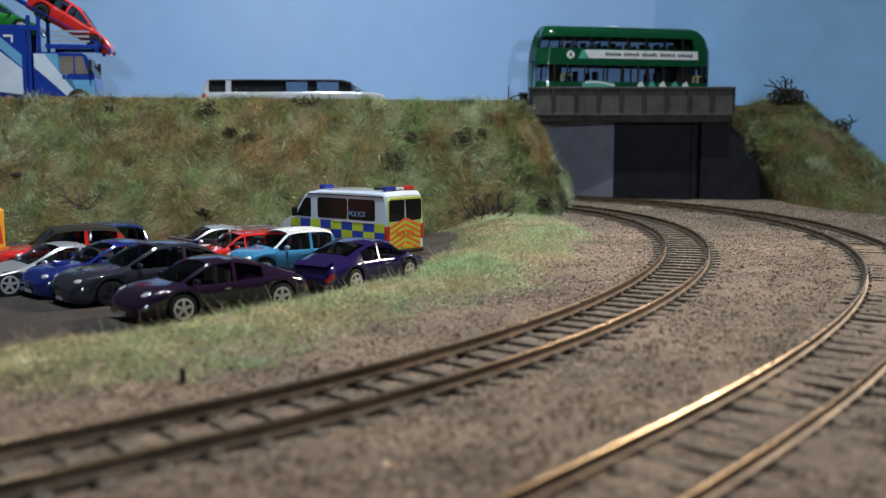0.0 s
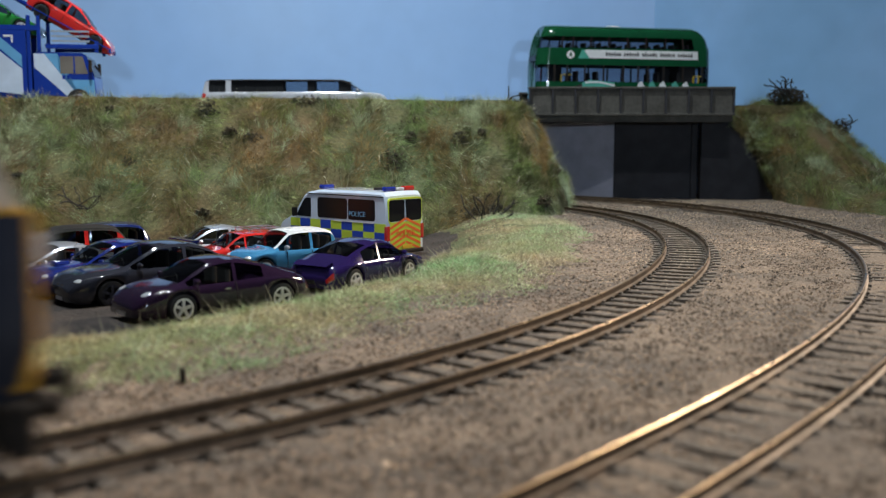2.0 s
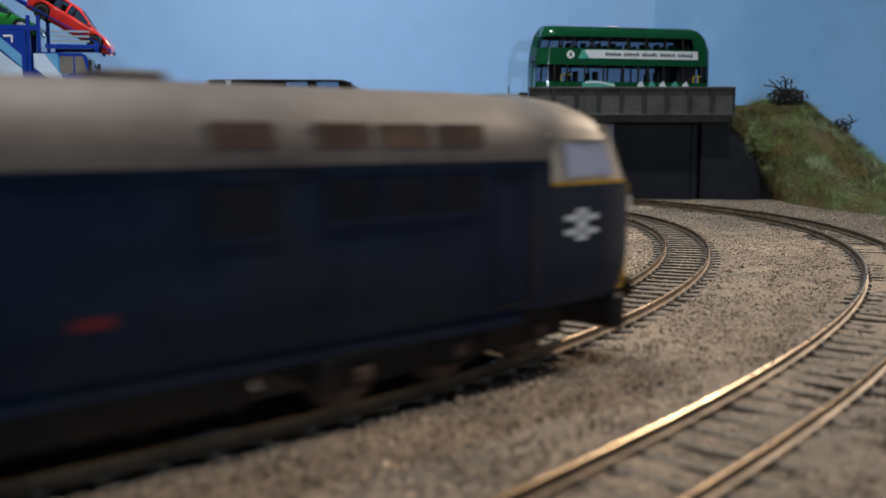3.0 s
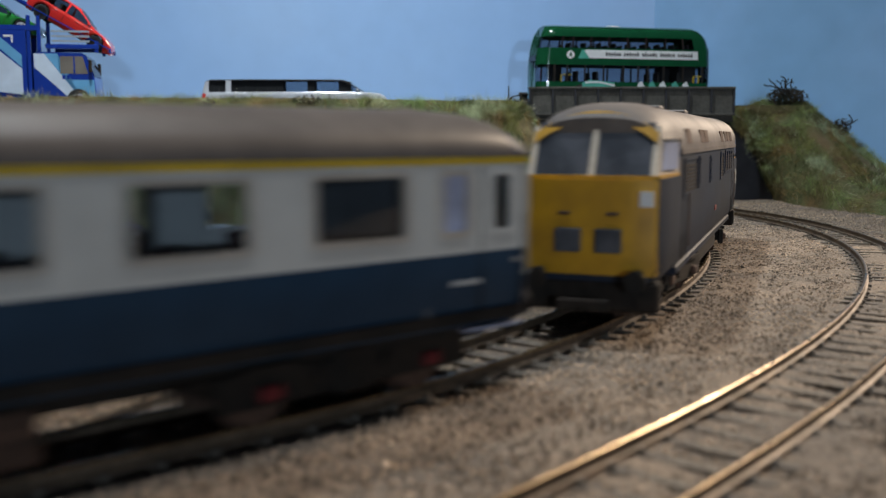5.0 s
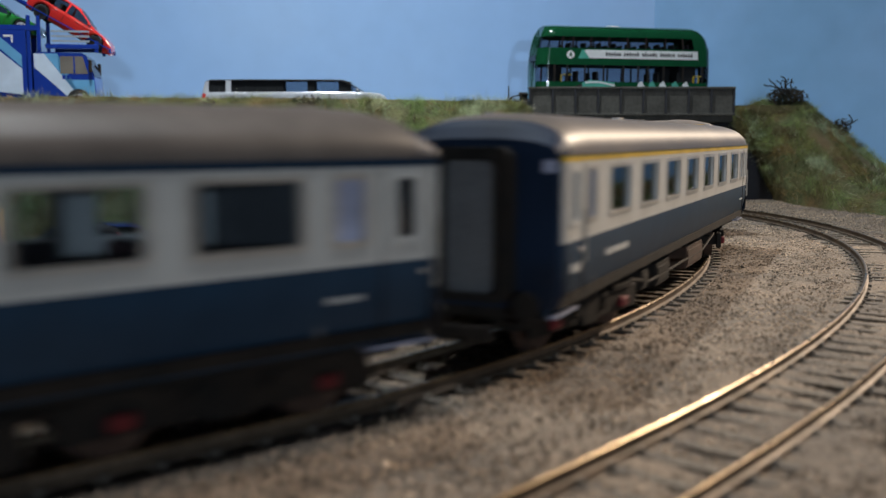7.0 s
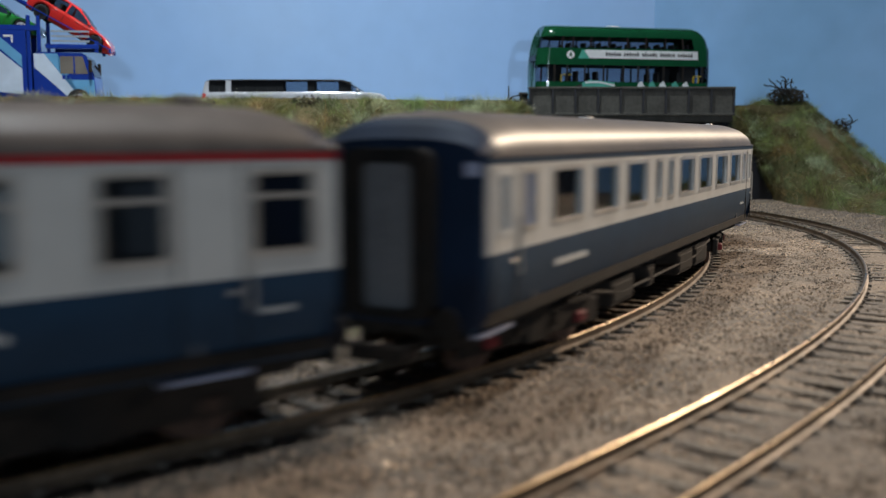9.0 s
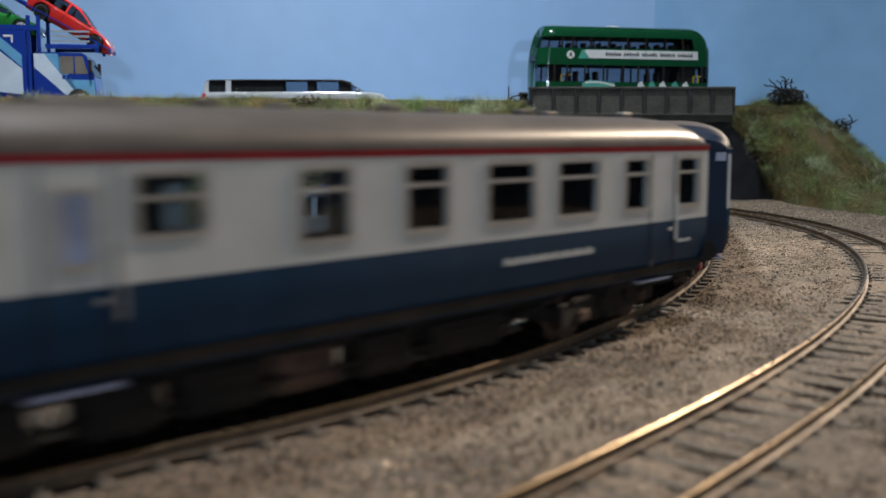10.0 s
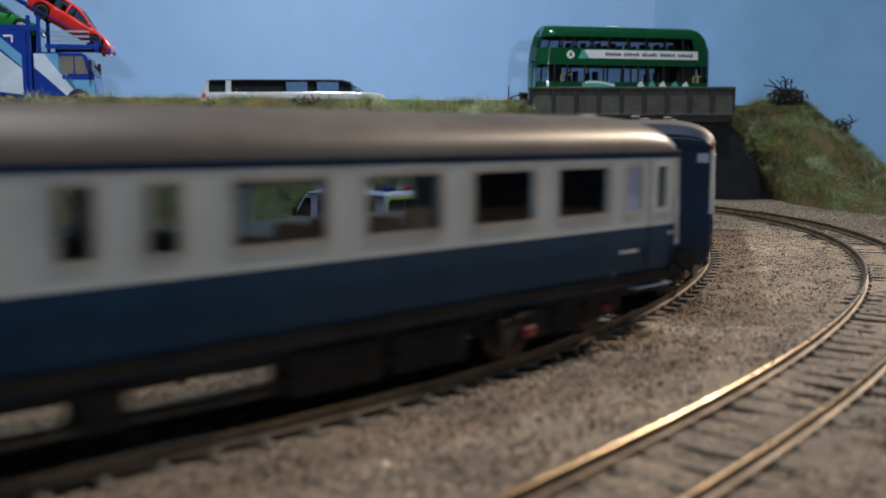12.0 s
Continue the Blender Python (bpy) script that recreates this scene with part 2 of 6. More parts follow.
def rough_field(x, y, size, seed):
    """Sum of a few waves: a soft uneven field between about -1 and 1."""
    rng = np.random.default_rng(seed)
    out = np.zeros(x.shape)
    for k in range(7):
        a, ph, w = rng.uniform(0, 6.3), rng.uniform(0, 6.3), rng.uniform(0.6, 1.8) / size
        out += np.sin((x * np.cos(a) + y * np.sin(a)) * w * 6.28 + ph)
    return out / 3.5


def ground_height(x, y):
    d = left_of_track(x, y)
    wob = 7 * rough_field(x, y, 90, 3)
    z = BALLAST - 0.5 * (np.abs(d) < 13) + 0.9 * rough_field(x, y, 34, 5) * step01(14, 30, np.abs(d)) * 0.5
    z = z + 1.6 * step01(42, 58, d + wob) * (1 - step01(75, 112, d + wob))
    z = z - 7.0 * step01(70, 118, d + wob)
    z = z - 0.02 * np.maximum(0, y - 290) * step01(95, 130, d)
    return z


xs, ys = np.arange(-640, 481, 4.0), np.arange(60, 841, 4.0)
gx, gy = np.meshgrid(xs, ys)
gz = ground_height(gx.ravel(), gy.ravel()) + np.random.default_rng(2).normal(0, 0.22, gx.size)
nx, ny = len(xs), len(ys)
gi = np.arange(nx * ny).reshape(ny, nx)
gf = np.stack([gi[:-1, :-1], gi[:-1, 1:], gi[1:, 1:], gi[1:, :-1]], -1).reshape(-1, 4)
gme = mesh_from("ground", np.stack([gx.ravel(), gy.ravel(), gz], 1), gf.tolist(), M["ballast"], True)
ground = tagged(new("ground", gme), "brown ballast and earth ground of the model layout", "ground", kind="structure")
gme.materials.append(M["soil"])
gme.materials.append(M["turf"])
fc = gf.mean(axis=1).astype(int)
fd = left_of_track(gx.ravel()[gf[:, 0]] + 2, gy.ravel()[gf[:, 0]] + 2) + 7 * rough_field(gx.ravel()[gf[:, 0]], gy.ravel()[gf[:, 0]], 90, 3)
gme.polygons.foreach_set("material_index", np.where(fd > 108, 1, np.where(fd > 52, 2, 0)).astype(np.int32))

board = part("baseboard", B((-660, 500, 40, 860, -60, -16)), M["wood"])
tagged(board, "plain wooden baseboard under the model layout", "baseboard", kind="structure")

ax_, ay_, ah_ = INNER.at(-900)
tagged(part("baseboard_approach", B((-1060, 610, -70, 75, -60, -17)), M["wood"], at=P(ax_, ay_, 0, math.degrees(ah_))), "long narrow wooden board carrying the line onto the layout", "baseboard", kind="structure")
tagged(part("ground_approach", B((-1060, 560, -68, 73, -17, -4.6)), M["ballast"], at=P(ax_, ay_, 0, math.degrees(ah_))), "brown ballast bed of the approach line", "ground", kind="structure")

# ---- painted backdrop of two boards that meet in a corner ----
CORNER = (179, 830)
wall_back = tagged(part("wall_back", B((-660, CORNER[0], 830, 838, -16, 205)), M["sky"]), "pale blue painted sky backboard", "wall", kind="structure")
wall_side = tagged(part("wall_side", plate([CORNER, (500, 655), (504, 662), (CORNER[0] + 3, 838)], 2, -16, 205), M["sky_far"]),
                   "blue painted side backboard with greenish streaks", "wall", kind="structure")


# ---- embankments ----
def bank(name, stations, label, seed, n=26):
    """A grassy slope between feet and crests, with a lumpy surface. stations: (foot, crest) in order."""
    rng = np.random.default_rng(seed)
    rows = []
    pts = []
    for (fa, ca), (fb, cb) in zip(stations, stations[1:]):
        k = max(2, int(math.dist(fa[:2], fb[:2]) / 4), int(math.dist(ca[:2], cb[:2]) / 4))
        for i in range(k):
            u = i / k
            pts.append(([p + (q - p) * u for p, q in zip(fa, fb)], [p + (q - p) * u for p, q in zip(ca, cb)]))
    pts.append(stations[-1])
    verts = []
    for i, (f, c) in enumerate(pts):
        for j in range(n + 1):
            v = j / n
            # bulges a little in the middle, rounds over at the crest
            zz = f[2] + (c[2] - f[2]) * (v ** 0.92)
            out = math.sin(v * math.pi) * 3.0
            p = Vector((f[0] + (c[0] - f[0]) * v, f[1] + (c[1] - f[1]) * v, zz))
            b = noise.noise(p * 0.045 + Vector((seed, 0, 0))) * 5.0 + noise.noise(p * 0.15) * 2.2 + noise.noise(p * 0.5) * 0.8
            side = Vector((f[0] - c[0], f[1] - c[1], 0)).normalized()
            p = p + side * (out * 0.6 + b * (0.25 + math.sin(v * math.pi))) + Vector((0, 0, b * 0.25 * v))
            verts.append(tuple(p))
    m = n + 1
    faces = [(i * m + j, (i + 1) * m + j, (i + 1) * m + j + 1, i * m + j + 1) for i in range(len(pts) - 1) for j in range(n)]
    ob = new(name, mesh_from(name, verts, faces, M["turf"], True))
    tagged(ob, label, "embankment", kind="structure")
    return np.array(verts).reshape(len(pts), m, 3)


LEFT_BANK = [((-640, 548, -18), (-640, 622, 68.5)), ((-240, 545, -18), (-240, 628, 70.5)), ((-120, 545, -18), (-120, 626, 70)), ((0, 560, -17), (0, 630, 69)),
             ((45, 572, -15), (35, 632, 69)), ((75, 585, -12), (50, 643, 67)), ((86, 640, -8), (58, 680, 65)), ((96, 722, -6), (63, 722, 63))]
RIGHT_BANK = [((257, 746, -6), (216, 737, 63)), ((248, 690, -6), (250, 756, 74)), ((256, 625, -6), (284, 758, 72)), ((270, 580, -6), (314, 752, 46)), ((290, 555, -6), (346, 738, 17)), ((340, 520, -6), (440, 690, 2))]
left_pts = bank("embankment_left", LEFT_BANK, "steep grassy embankment in green and rust brown", 4)
right_pts = bank("embankment_right", RIGHT_BANK, "grassy slope running down beside the bridge", 9)

# the road on top of the bank, hollow below, rising to the bridge
bm = loft([[(-640, 622, 63), (-640, 829, 63), (-640, 829, 60), (-640, 622, 60)], [(-60, 628, 63), (-60, 829, 63), (-60, 829, 60), (-60, 628, 60)],
           [(50, 640, 69), (50, 829, 69), (50, 829, 66), (50, 640, 66)], [(63.5, 700, 70.5), (63.5, 829, 70.5), (63.5, 829, 67), (63.5, 700, 67)]])
tagged(part("road", bm, M["road"]), "grey road along the top of the embankment", "road", kind="structure")
tagged(part("verge_right", B((216, 284, 744, 790, 58, 69)), M["turf"]), "grassy verge at the bridge end", "verge", kind="structure")

# ---- the bridge ----
bridge = thing("road_bridge", P(139, 716, 61), "dark weathered plate girder road bridge with ribbed parapets", "bridge")
for yy, nm in ((0, "parapet_girder"), (90, "parapet_girder")):
    part(nm, B((-75.5, 75.5, yy, yy + 2, 1.5, 19)), M["girder"], bridge)
    part("top_flange", B((-76, 76, yy - 2.2, yy + 4, 19, 20.6), bevel=0.3), M["girder"], bridge)
    part("bottom_flange", B((-76, 76, yy - 2.2, yy + 4, -0.5, 1.5), bevel=0.3), M["girder"], bridge)
    # Ribs coloured darker than the girder in place of the shading that shows them.
    rib = mesh_from("rib", *(lambda b: (b.verts.index_update(), ([tuple(v.co) for v in b.verts], [[v.index for v in f.verts] for f in b.faces]))[1])(B((-0.6, 0.6, -2.6, 0, 1.5, 19))), M["dark_card"])
    for i in range(10):
        shared("rib", rib, bridge, P(-75 + i * 150 / 9, yy, 0))
part("deck", B((-75, 75, 2, 90, 0, 9.5)), M["road"], bridge)
part("fascia", B((-72, 76, 3, 88, -5, 0)), M["girder"], bridge, "dark underside beam")

tagged(part("wall_under_bridge", plate([(62, 789), (133.8, 755), (133.8, 759), (64, 793)], 2, -16, 66), M["card"]), "plain grey card wall behind the bridge opening", "wall", kind="structure")
# The next three walls carry the bridge's shade in their colour.
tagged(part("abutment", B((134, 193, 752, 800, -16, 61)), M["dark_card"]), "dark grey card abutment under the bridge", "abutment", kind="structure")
tagged(part("pilaster", B((193.2, 198.2, 750.5, 800, -16, 61)), M["dark_card"]), "narrow abutment pilaster coloured dark as in shade", "pilaster", kind="structure")
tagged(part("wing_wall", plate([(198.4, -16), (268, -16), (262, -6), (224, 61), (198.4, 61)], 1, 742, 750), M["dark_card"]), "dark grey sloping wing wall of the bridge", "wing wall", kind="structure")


# ---- track: rails, sleepers with chairs ----
def rail_sections(track, off, s0, s1, prof, step=4):
    out = []
    s = s0
    while s <= s1:
        x, y, h = track.at(s)
        nx_, ny_ = -math.sin(h), math.cos(h)
        out.append([(x + nx_ * (off + a), y + ny_ * (off + a), z) for a, z in prof])
        s += step
    return out


HEAD = [(-0.45, -0.5), (-0.45, -0.12), (-0.3, 0), (0.3, 0), (0.45, -0.12), (0.45, -0.5)]
WEB = [(-0.9, -2.6), (-0.85, -2.2), (-0.2, -1.9), (-0.2, -0.5), (0.2, -0.5), (0.2, -1.9), (0.85, -2.2), (0.9, -2.6)]
chairs = []
for sx in (-8.7, 8.7):
    for a in (-1.9, 0.6):
        chairs.append((-0.7, 0.7, sx + a, sx + a + 1.1, -2.7, -2.05))
slb = B((-1.35, 1.35, -13.4, 13.4, -4.6, -2.7), *chairs, bevel=0.15)
sleeper_me = bpy.data.meshes.new("sleeper")
bmesh.ops.scale(slb, vec=(MM, MM, MM), verts=slb.verts)
slb.to_mesh(sleeper_me)
slb.free()
sleeper_me.materials.append(M["sleeper"])


def lay_track(name, track, s0, s1, label):
    root = thing(name, P(0, 0, 0), label, "railway track", "railway tracks")
    for off in (-8.7, 8.7):
        r = part("rail", loft(rail_sections(track, off, s0, s1, WEB)), M["rail_side"], root, "rust-dark rail")
        part("rail_head", loft(rail_sections(track, off, s0, s1, HEAD)), M["rail_top"], r, "worn brassy rail head")
    s = max(s0, -330)
    rng = random.Random(len(name))
    while s < min(s1, 800):
        x, y, h = track.at(s)
        shared("sleeper", sleeper_me, root, P(x, y, rng.uniform(-0.1, 0.05), math.degrees(h) + rng.uniform(-1, 1)))
        s += 8.6


lay_track("inner_track", INNER, -1950, 1450, "curved model railway track with brassy rails on brown ballast")
lay_track("outer_track", OUTER, -120, 1250, "outer curved model railway track on brown ballast")


# ---- the train ----
def mirror_pts(half):
    """Half a cross-section from the bottom up (y >= 0) made whole."""
    return half + [(-y, z) for y, z in reversed(half) if y > 1e-6]


def wheelset(parent, x, r, spoke=False):
    w = new("wheelset")
    bms = []
    for sy in (-1, 1):
        bms.append(cyl(1, (0, 0), r, sy * 7.4, sy * 9.6, 20))
        bms.append(cyl(1, (0, 0), r + 0.7, sy * 6.8, sy * 7.4, 20))
        bms.append(cyl(1, (0, 0), r * 0.78, sy * 9.6, sy * 9.75, 8))
    bms.append(cyl(1, (0, 0), 0.9, -10.5, 10.5, 8))
    bm = join(*bms)
    ob = part("wheelset", bm, M["rust"], parent, "dark steel wheelset", smooth=True)
    bpy.data.objects.remove(w)
    ob.matrix_basis = P(x, 0, r)
    return ob


def bogie(parent, x, base, r, axle_boxes=None, frame_mat="black", axles=2):
    b = B((-4, 4, -13.4, 13.4, 3.2, 10.5), bevel=0.35)
    ob = part("bogie", b, M[frame_mat], parent, "black bogie with side frames")
    for sx in (-1, 1):
        part("end_bar", B((*sorted((sx * (base / 2 + 6.5), sx * (base / 2 + 8))), -12, 12, 5, 8.5), bevel=0.3), M[frame_mat], ob)
    for sy in (-1, 1):
        part("side_frame", B((-base / 2 - 9, base / 2 + 9, *sorted((sy * 11, sy * 12.8)), 3.8, 9.4), bevel=0.35), M[frame_mat], ob)
        for px in (-7, 7):
            part("spring", cyl(1, (px, 7.2), 1.5, sy * 12.6, sy * 14, 10), M[frame_mat], ob)
        for px in (-base / 2, base / 2):
            part("guard", B((px - 5, px + 5, *sorted((sy * 12.5, sy * 13.5)), 9.2, 10.2)), M[frame_mat], ob)
    ob.matrix_basis = P(x, 0, 0)
    wheels = []
    for k in range(axles):
        ax = -base / 2 + base * k / (axles - 1)
        wheels.append((wheelset(ob, ax, r), ax, r))
        for sy in (-1, 1):
            part("axle_box", B((ax - 1.7, ax + 1.7, sy * 13.3 - 0.9, sy * 13.3 + 0.9, 4.8, 7.2), bevel=0.4), M[axle_boxes or "rust"], ob)
    return ob, wheels


def shorten(root, bogies, k):
    """Sets a vehicle's length over its body; the bogies keep their size."""
    done = set()
    under = {b[0] for b in bogies}
    for ob in root.children_recursive:
        if ob in under or ob.parent in under:
            continue
        if ob.data not in done and ob.name.split(".")[0] != "seat":
            ob.data.transform(Matrix.Diagonal((k, 1, 1, 1)))
            done.add(ob.data)
        ob.location.x *= k
    return root


def coach_section(w, zb, zs, zt, n=14):
    """Half outline of the roof: from cantrail up to the ridge."""
    return [(w * math.cos(t) ** 0.72, zs + (zt - zs) * math.sin(t) ** 0.9) for t in [math.pi / 2 * i / n for i in range(n + 1)]]


def coach(name, label, windows, stripe, doors, lettering, boxes_below, old=False, vents=True):
    """A coach: panelled sides with real window openings, domed roof, gangways, seats, underframe and bogies. Windows: (x0, x1, z0, z1, kind)."""
    L, W, ZB, ZM, ZC, ZT = 131.0, 17.6, 12.0, 24.8, 42.7 if old else 41.4, 49.8
    root = thing(name, P(0, 0, 0), label, "railway coach", "coaches of the train")
    bogies = []
    for sy in (-1, 1):
        yo, yi = sy * W, sy * (W - 1.0)
        lo, hi = min(yo, yi), max(yo, yi)
        zl = [ZB - 0.9 + (ZM - ZB + 0.9) * q / 8 for q in range(9)]
        bow = [W - 3.4 * max(0.0, (23.5 - z) / 12.4) ** 2.2 for z in zl]
        part("lower_panel", plate([(sy * y, z) for y, z in zip(bow, zl)] + [(sy * (y - 1.0), z) for y, z in reversed(list(zip(bow, zl)))], 0, -L, L), M["rail_blue"], root, "dark rail-blue lower panel", smooth=True)
        # pale panel in strips between the openings
        zs = sorted({ZM, ZC - 1.25} | {w[2] for w in windows} | {w[3] for w in windows})
        boxes = []
        for z0, z1 in zip(zs, zs[1:]):
            cut = sorted((w[0], w[1]) for w in windows if w[2] < z1 - 1e-6 and w[3] > z0 + 1e-6)
            x = -L
            for a, b in cut:
                boxes.append((x, a, lo, hi, z0, z1))
                x = b
            boxes.append((x, L, lo, hi, z0, z1))
        part("upper_panel", B(*boxes), M["rail_grey"], root, "pale grey upper panel")
        part("cantrail_stripe", B((-L, L, lo - (0.06 if sy < 0 else 0), hi + (0.06 if sy > 0 else 0), ZC - 1.25, ZC)), M[stripe], root, {"stripe_yellow": "yellow cantrail stripe", "stripe_red": "red cantrail stripe"}.get(stripe, "dark blue cantrail stripe"))
        for a, b, z0, z1, kind in windows:
            r = 0.9
            if kind != "plain":
                part("window_frame", rings(rrect(a - 0.8, b + 0.8, z0 - 0.8, z1 + 0.8, r), rrect(a + 0.25, b - 0.25, z0 + 0.25, z1 - 0.25, r * 0.7), 1, yo + sy * 0.02, yo + sy * 0.28), M["alloy"] if kind != "door" else M["rail_grey"], root, "")
            if kind == "vent":
                part("transom", B((a, b, min(yo, yo + sy * 0.25), max(yo, yo + sy * 0.25), z1 - 3.7, z1 - 2.9)), M["alloy"], root, "bright window transom")
            ob = part("pane", B((a, b, sy * (W - 0.75) - 0.1, sy * (W - 0.75) + 0.1, z0, z1)), M["frost"] if kind == "frost" else M["glass"], root, "frosted white pane" if kind == "frost" else "")
            ob.visible_shadow = kind == "frost"
        for d in doors:
            part("door_line", B(*[(q - 0.15, q + 0.15, yo - 0.12, yo + 0.12, ZB + 1.5, ZC - 1.8) for q in (d - 5.2, d + 5.2)]), M["black"], root, "dark door joint")
            part("door_handle", B((d + 3.0, d + 4.2, yo - 0.5, yo + 0.5, 22.5, 23.2), (d + 6.0, d + 6.4, yo - 0.6, yo + 0.6, 20, 31), bevel=0.1), M["alloy"], root)
            part("footstep", B((d - 7, d + 7, *sorted((yo - sy * 3.4, yo - sy * 1.4)), 10.4, 10.9)), M["frost"], root, "worn pale footstep")
        for x0, x1, z0, h in lettering:
            n = int((x1 - x0) / 1.3)
            part("lettering", B(*[(x0 + (x1 - x0) * i / n, x0 + (x1 - x0) * (i + 0.72) / n, *sorted((yo - sy * 0.9, yo + sy * 0.04)), z0 + h * 0.1, z0 + h * (0.62 if i % 3 else 0.8)) for i in range(n)]), M["rail_grey"], root, "small white lettering bars")
    # roof
    half = coach_section(W, 0, ZC, ZT)
    sec = []
    for x, drop, wd in ((-L - 1.2, 5.2, 0.93), (-L + 1, 3.0, 0.975), (-L + 4, 1.5, 0.99), (-L + 9, 0.5, 1.0), (-L + 16, 0.1, 1.0), (L - 16, 0.1, 1.0), (L - 9, 0.5, 1.0), (L - 4, 1.5, 0.99), (L - 1, 3.0, 0.975), (L + 1.2, 5.2, 0.93)):
        k = (ZT - ZC - drop) / (ZT - ZC)
        sec.append([(x, y * wd, ZC + (z - ZC) * k) for y, z in mirror_pts(half)])
    part("roof", loft(sec[2:-2], closed=True), M["roof_grey"], root, "weathered grey-brown roof", smooth=True)
    # Roof ends take the end wall's navy, for the shade they stand in.
    for ring in (sec[:3], sec[-3:]):
        part("roof_end", loft(ring, closed=True), M["end_navy"], root, "dark navy roof end", smooth=True)
    part("gutter", B((-L, L, W - 0.1, W + 0.35, ZC, ZC + 0.5), (-L, L, -W - 0.35, -W + 0.1, ZC, ZC + 0.5)), M["roof_grey"], root)
    if vents:
        for i in range(12 if old else 4):
            vx = -L + 18 + i * (2 * L - 36) / (11 if old else 3)
            part("roof_vent", B((vx - 2.2, vx + 2.2, (-5 if i % 2 else 3), (-2.4 if i % 2 else 5.6), ZT - 1.4, ZT + (1.1 if old else 0.2)), bevel=0.4), M["roof_grey"], root)
    if old:
        part("roof_duct", B((-40, -24, -6.5, 0, ZT - 1.5, ZT + 0.6), bevel=0.6), M["roof_grey"], root, "long raised roof duct")
    # ends with gangways
    for sx in (-1, 1):
        part("end_wall", loft([[(sx * (L - 1), y, z) for y, z in mirror_pts([(0, ZB), (W - 1.5, ZB), (W - 0.2, ZB + 3), (W - 0.2, ZC)] + [(y * 0.97, ZC + (z - ZC) * 0.66) for y, z in half[1:]])],
                               [(sx * (L + 0.9), y, z) for y, z in mirror_pts([(0, ZB), (W - 2.6, ZB), (W - 1.4, ZB + 3), (W - 1.4, ZC)] + [(y * 0.92, ZC + (z - ZC) * 0.42) for y, z in half[1:]])]]), M["end_navy"], root, "dark blue coach end")
        part("gangway", rings(rrect(-8.2, 8.2, 13.5, 43, 2.5), rrect(-5.6, 5.6, 15, 40.5, 1.5), 0, sx * (L + 0.7), sx * (L + 5.2)), M["black"], root, "black corridor gangway")
        part("gangway_door", B((min(sx * (L + 2.2), sx * (L + 2.8)), max(sx * (L + 2.2), sx * (L + 2.8)), -5.8, 5.8, 14.8, 40.7)), M["rubber_grey"], root, "grey gangway door")
        for sy in (-1, 1):
            part("buffer", join(cyl(0, (sy * 11.5, 13.4), 1.1, sx * (L - 1), sx * (L + 4.2), 10), cyl(0, (sy * 11.5, 13.4), 2.6, sx * (L + 4.2), sx * (L + 5.0), 14)), M["black"], root)
        part("end_lamp_plate", B((min(sx * (L + 0.2), sx * (L + 1.05)), max(sx * (L + 0.2), sx * (L + 1.05)), -16.2, -13.4, 38.2, 40.6)), M["frost"], root, "small pale plate")
        part("coupling", B((min(sx * (L - 6), sx * (L + 9)), max(sx * (L - 6), sx * (L + 9)), -2, 2, 6.4, 8.0), (min(sx * (L + 7), sx * (L + 9)), max(sx * (L + 7), sx * (L + 9)), -6, 6, 6.4, 9.5), bevel=0.3), M["black"], root)
    # inside: floor, tables and seats
    part("floor", B((-L + 1, L - 1, -W + 1.2, W - 1.2, ZB, ZB + 2.2)), M["black"], root)
    for x in (-L + 24, L - 24):
        part("partition", B((x - 0.4, x + 0.4, -W + 1.2, W - 1.2, ZB + 2, ZC)), M["rubber_grey"], root, "grey inner partition")
    seat = B((-4.5, -3.2, -6, 6, 0, 14.0), (-4.5, 2.5, -6, 6, 3.4, 5.4), bevel=0.5)
    seat_ob = None
    k = 0
    x = -L + 31
    while x < L - 28 and not (old and x < -10):
        for sy in (-1, 1):
            m = P(x, sy * 9.6, ZB + 2.2, 180 if k % 2 else 0)
            if seat_ob is None:
                seat_ob = part("seat", seat, M["seat"], root, "maroon seat", at=m)
            else:
                shared("seat", seat_ob.data, root, m, "maroon seat")
        x += 9.5 if k % 2 else 14.5
        k += 1
    # underframe
    part("underframe", B((-L + 2, L - 2, -W + 4.5, W - 4.5, 9.6, ZB)), M["black"], root)
    for sy in (-1, 1):
        part("solebar", B((-L + 2, L - 2, *sorted((sy * 8, sy * 9)), 7.5, 9.6)), M["black"], root)
    for x0, x1, deep, kind in boxes_below:
        for sy in (-1, 1):
            part("equipment_box", B((x0, x1, *sorted((sy * 7.5, sy * 14.6)), deep, 10), bevel=0.5), M[kind], root)
            part("box_lid", B((x0 + 1.2, x1 - 1.2, *sorted((sy * 14.5, sy * 14.95)), deep + 1.2, 8.6), bevel=0.15), M[kind], root)
    part("truss_rod", tube([(-66, -14.6, 9.5), (-42, -14.6, 6.0), (42, -14.6, 6.0), (66, -14.6, 9.5)], 0.45), M["black"], root)
    for bx in (-93.0, 93.0):
        bogies.append(bogie(root, bx, 34.0, 6.0, None if old else "dull_red"))
    return shorten(root, bogies, 0.966), bogies, 90.0


def mk2_windows(kinds):
    """Windows at their middles: wide panes between vestibules."""
    out = []
    for x, w, kind in kinds:
        out.append((x - w / 2, x + w / 2, 28.5, 38.5, kind))
    return out


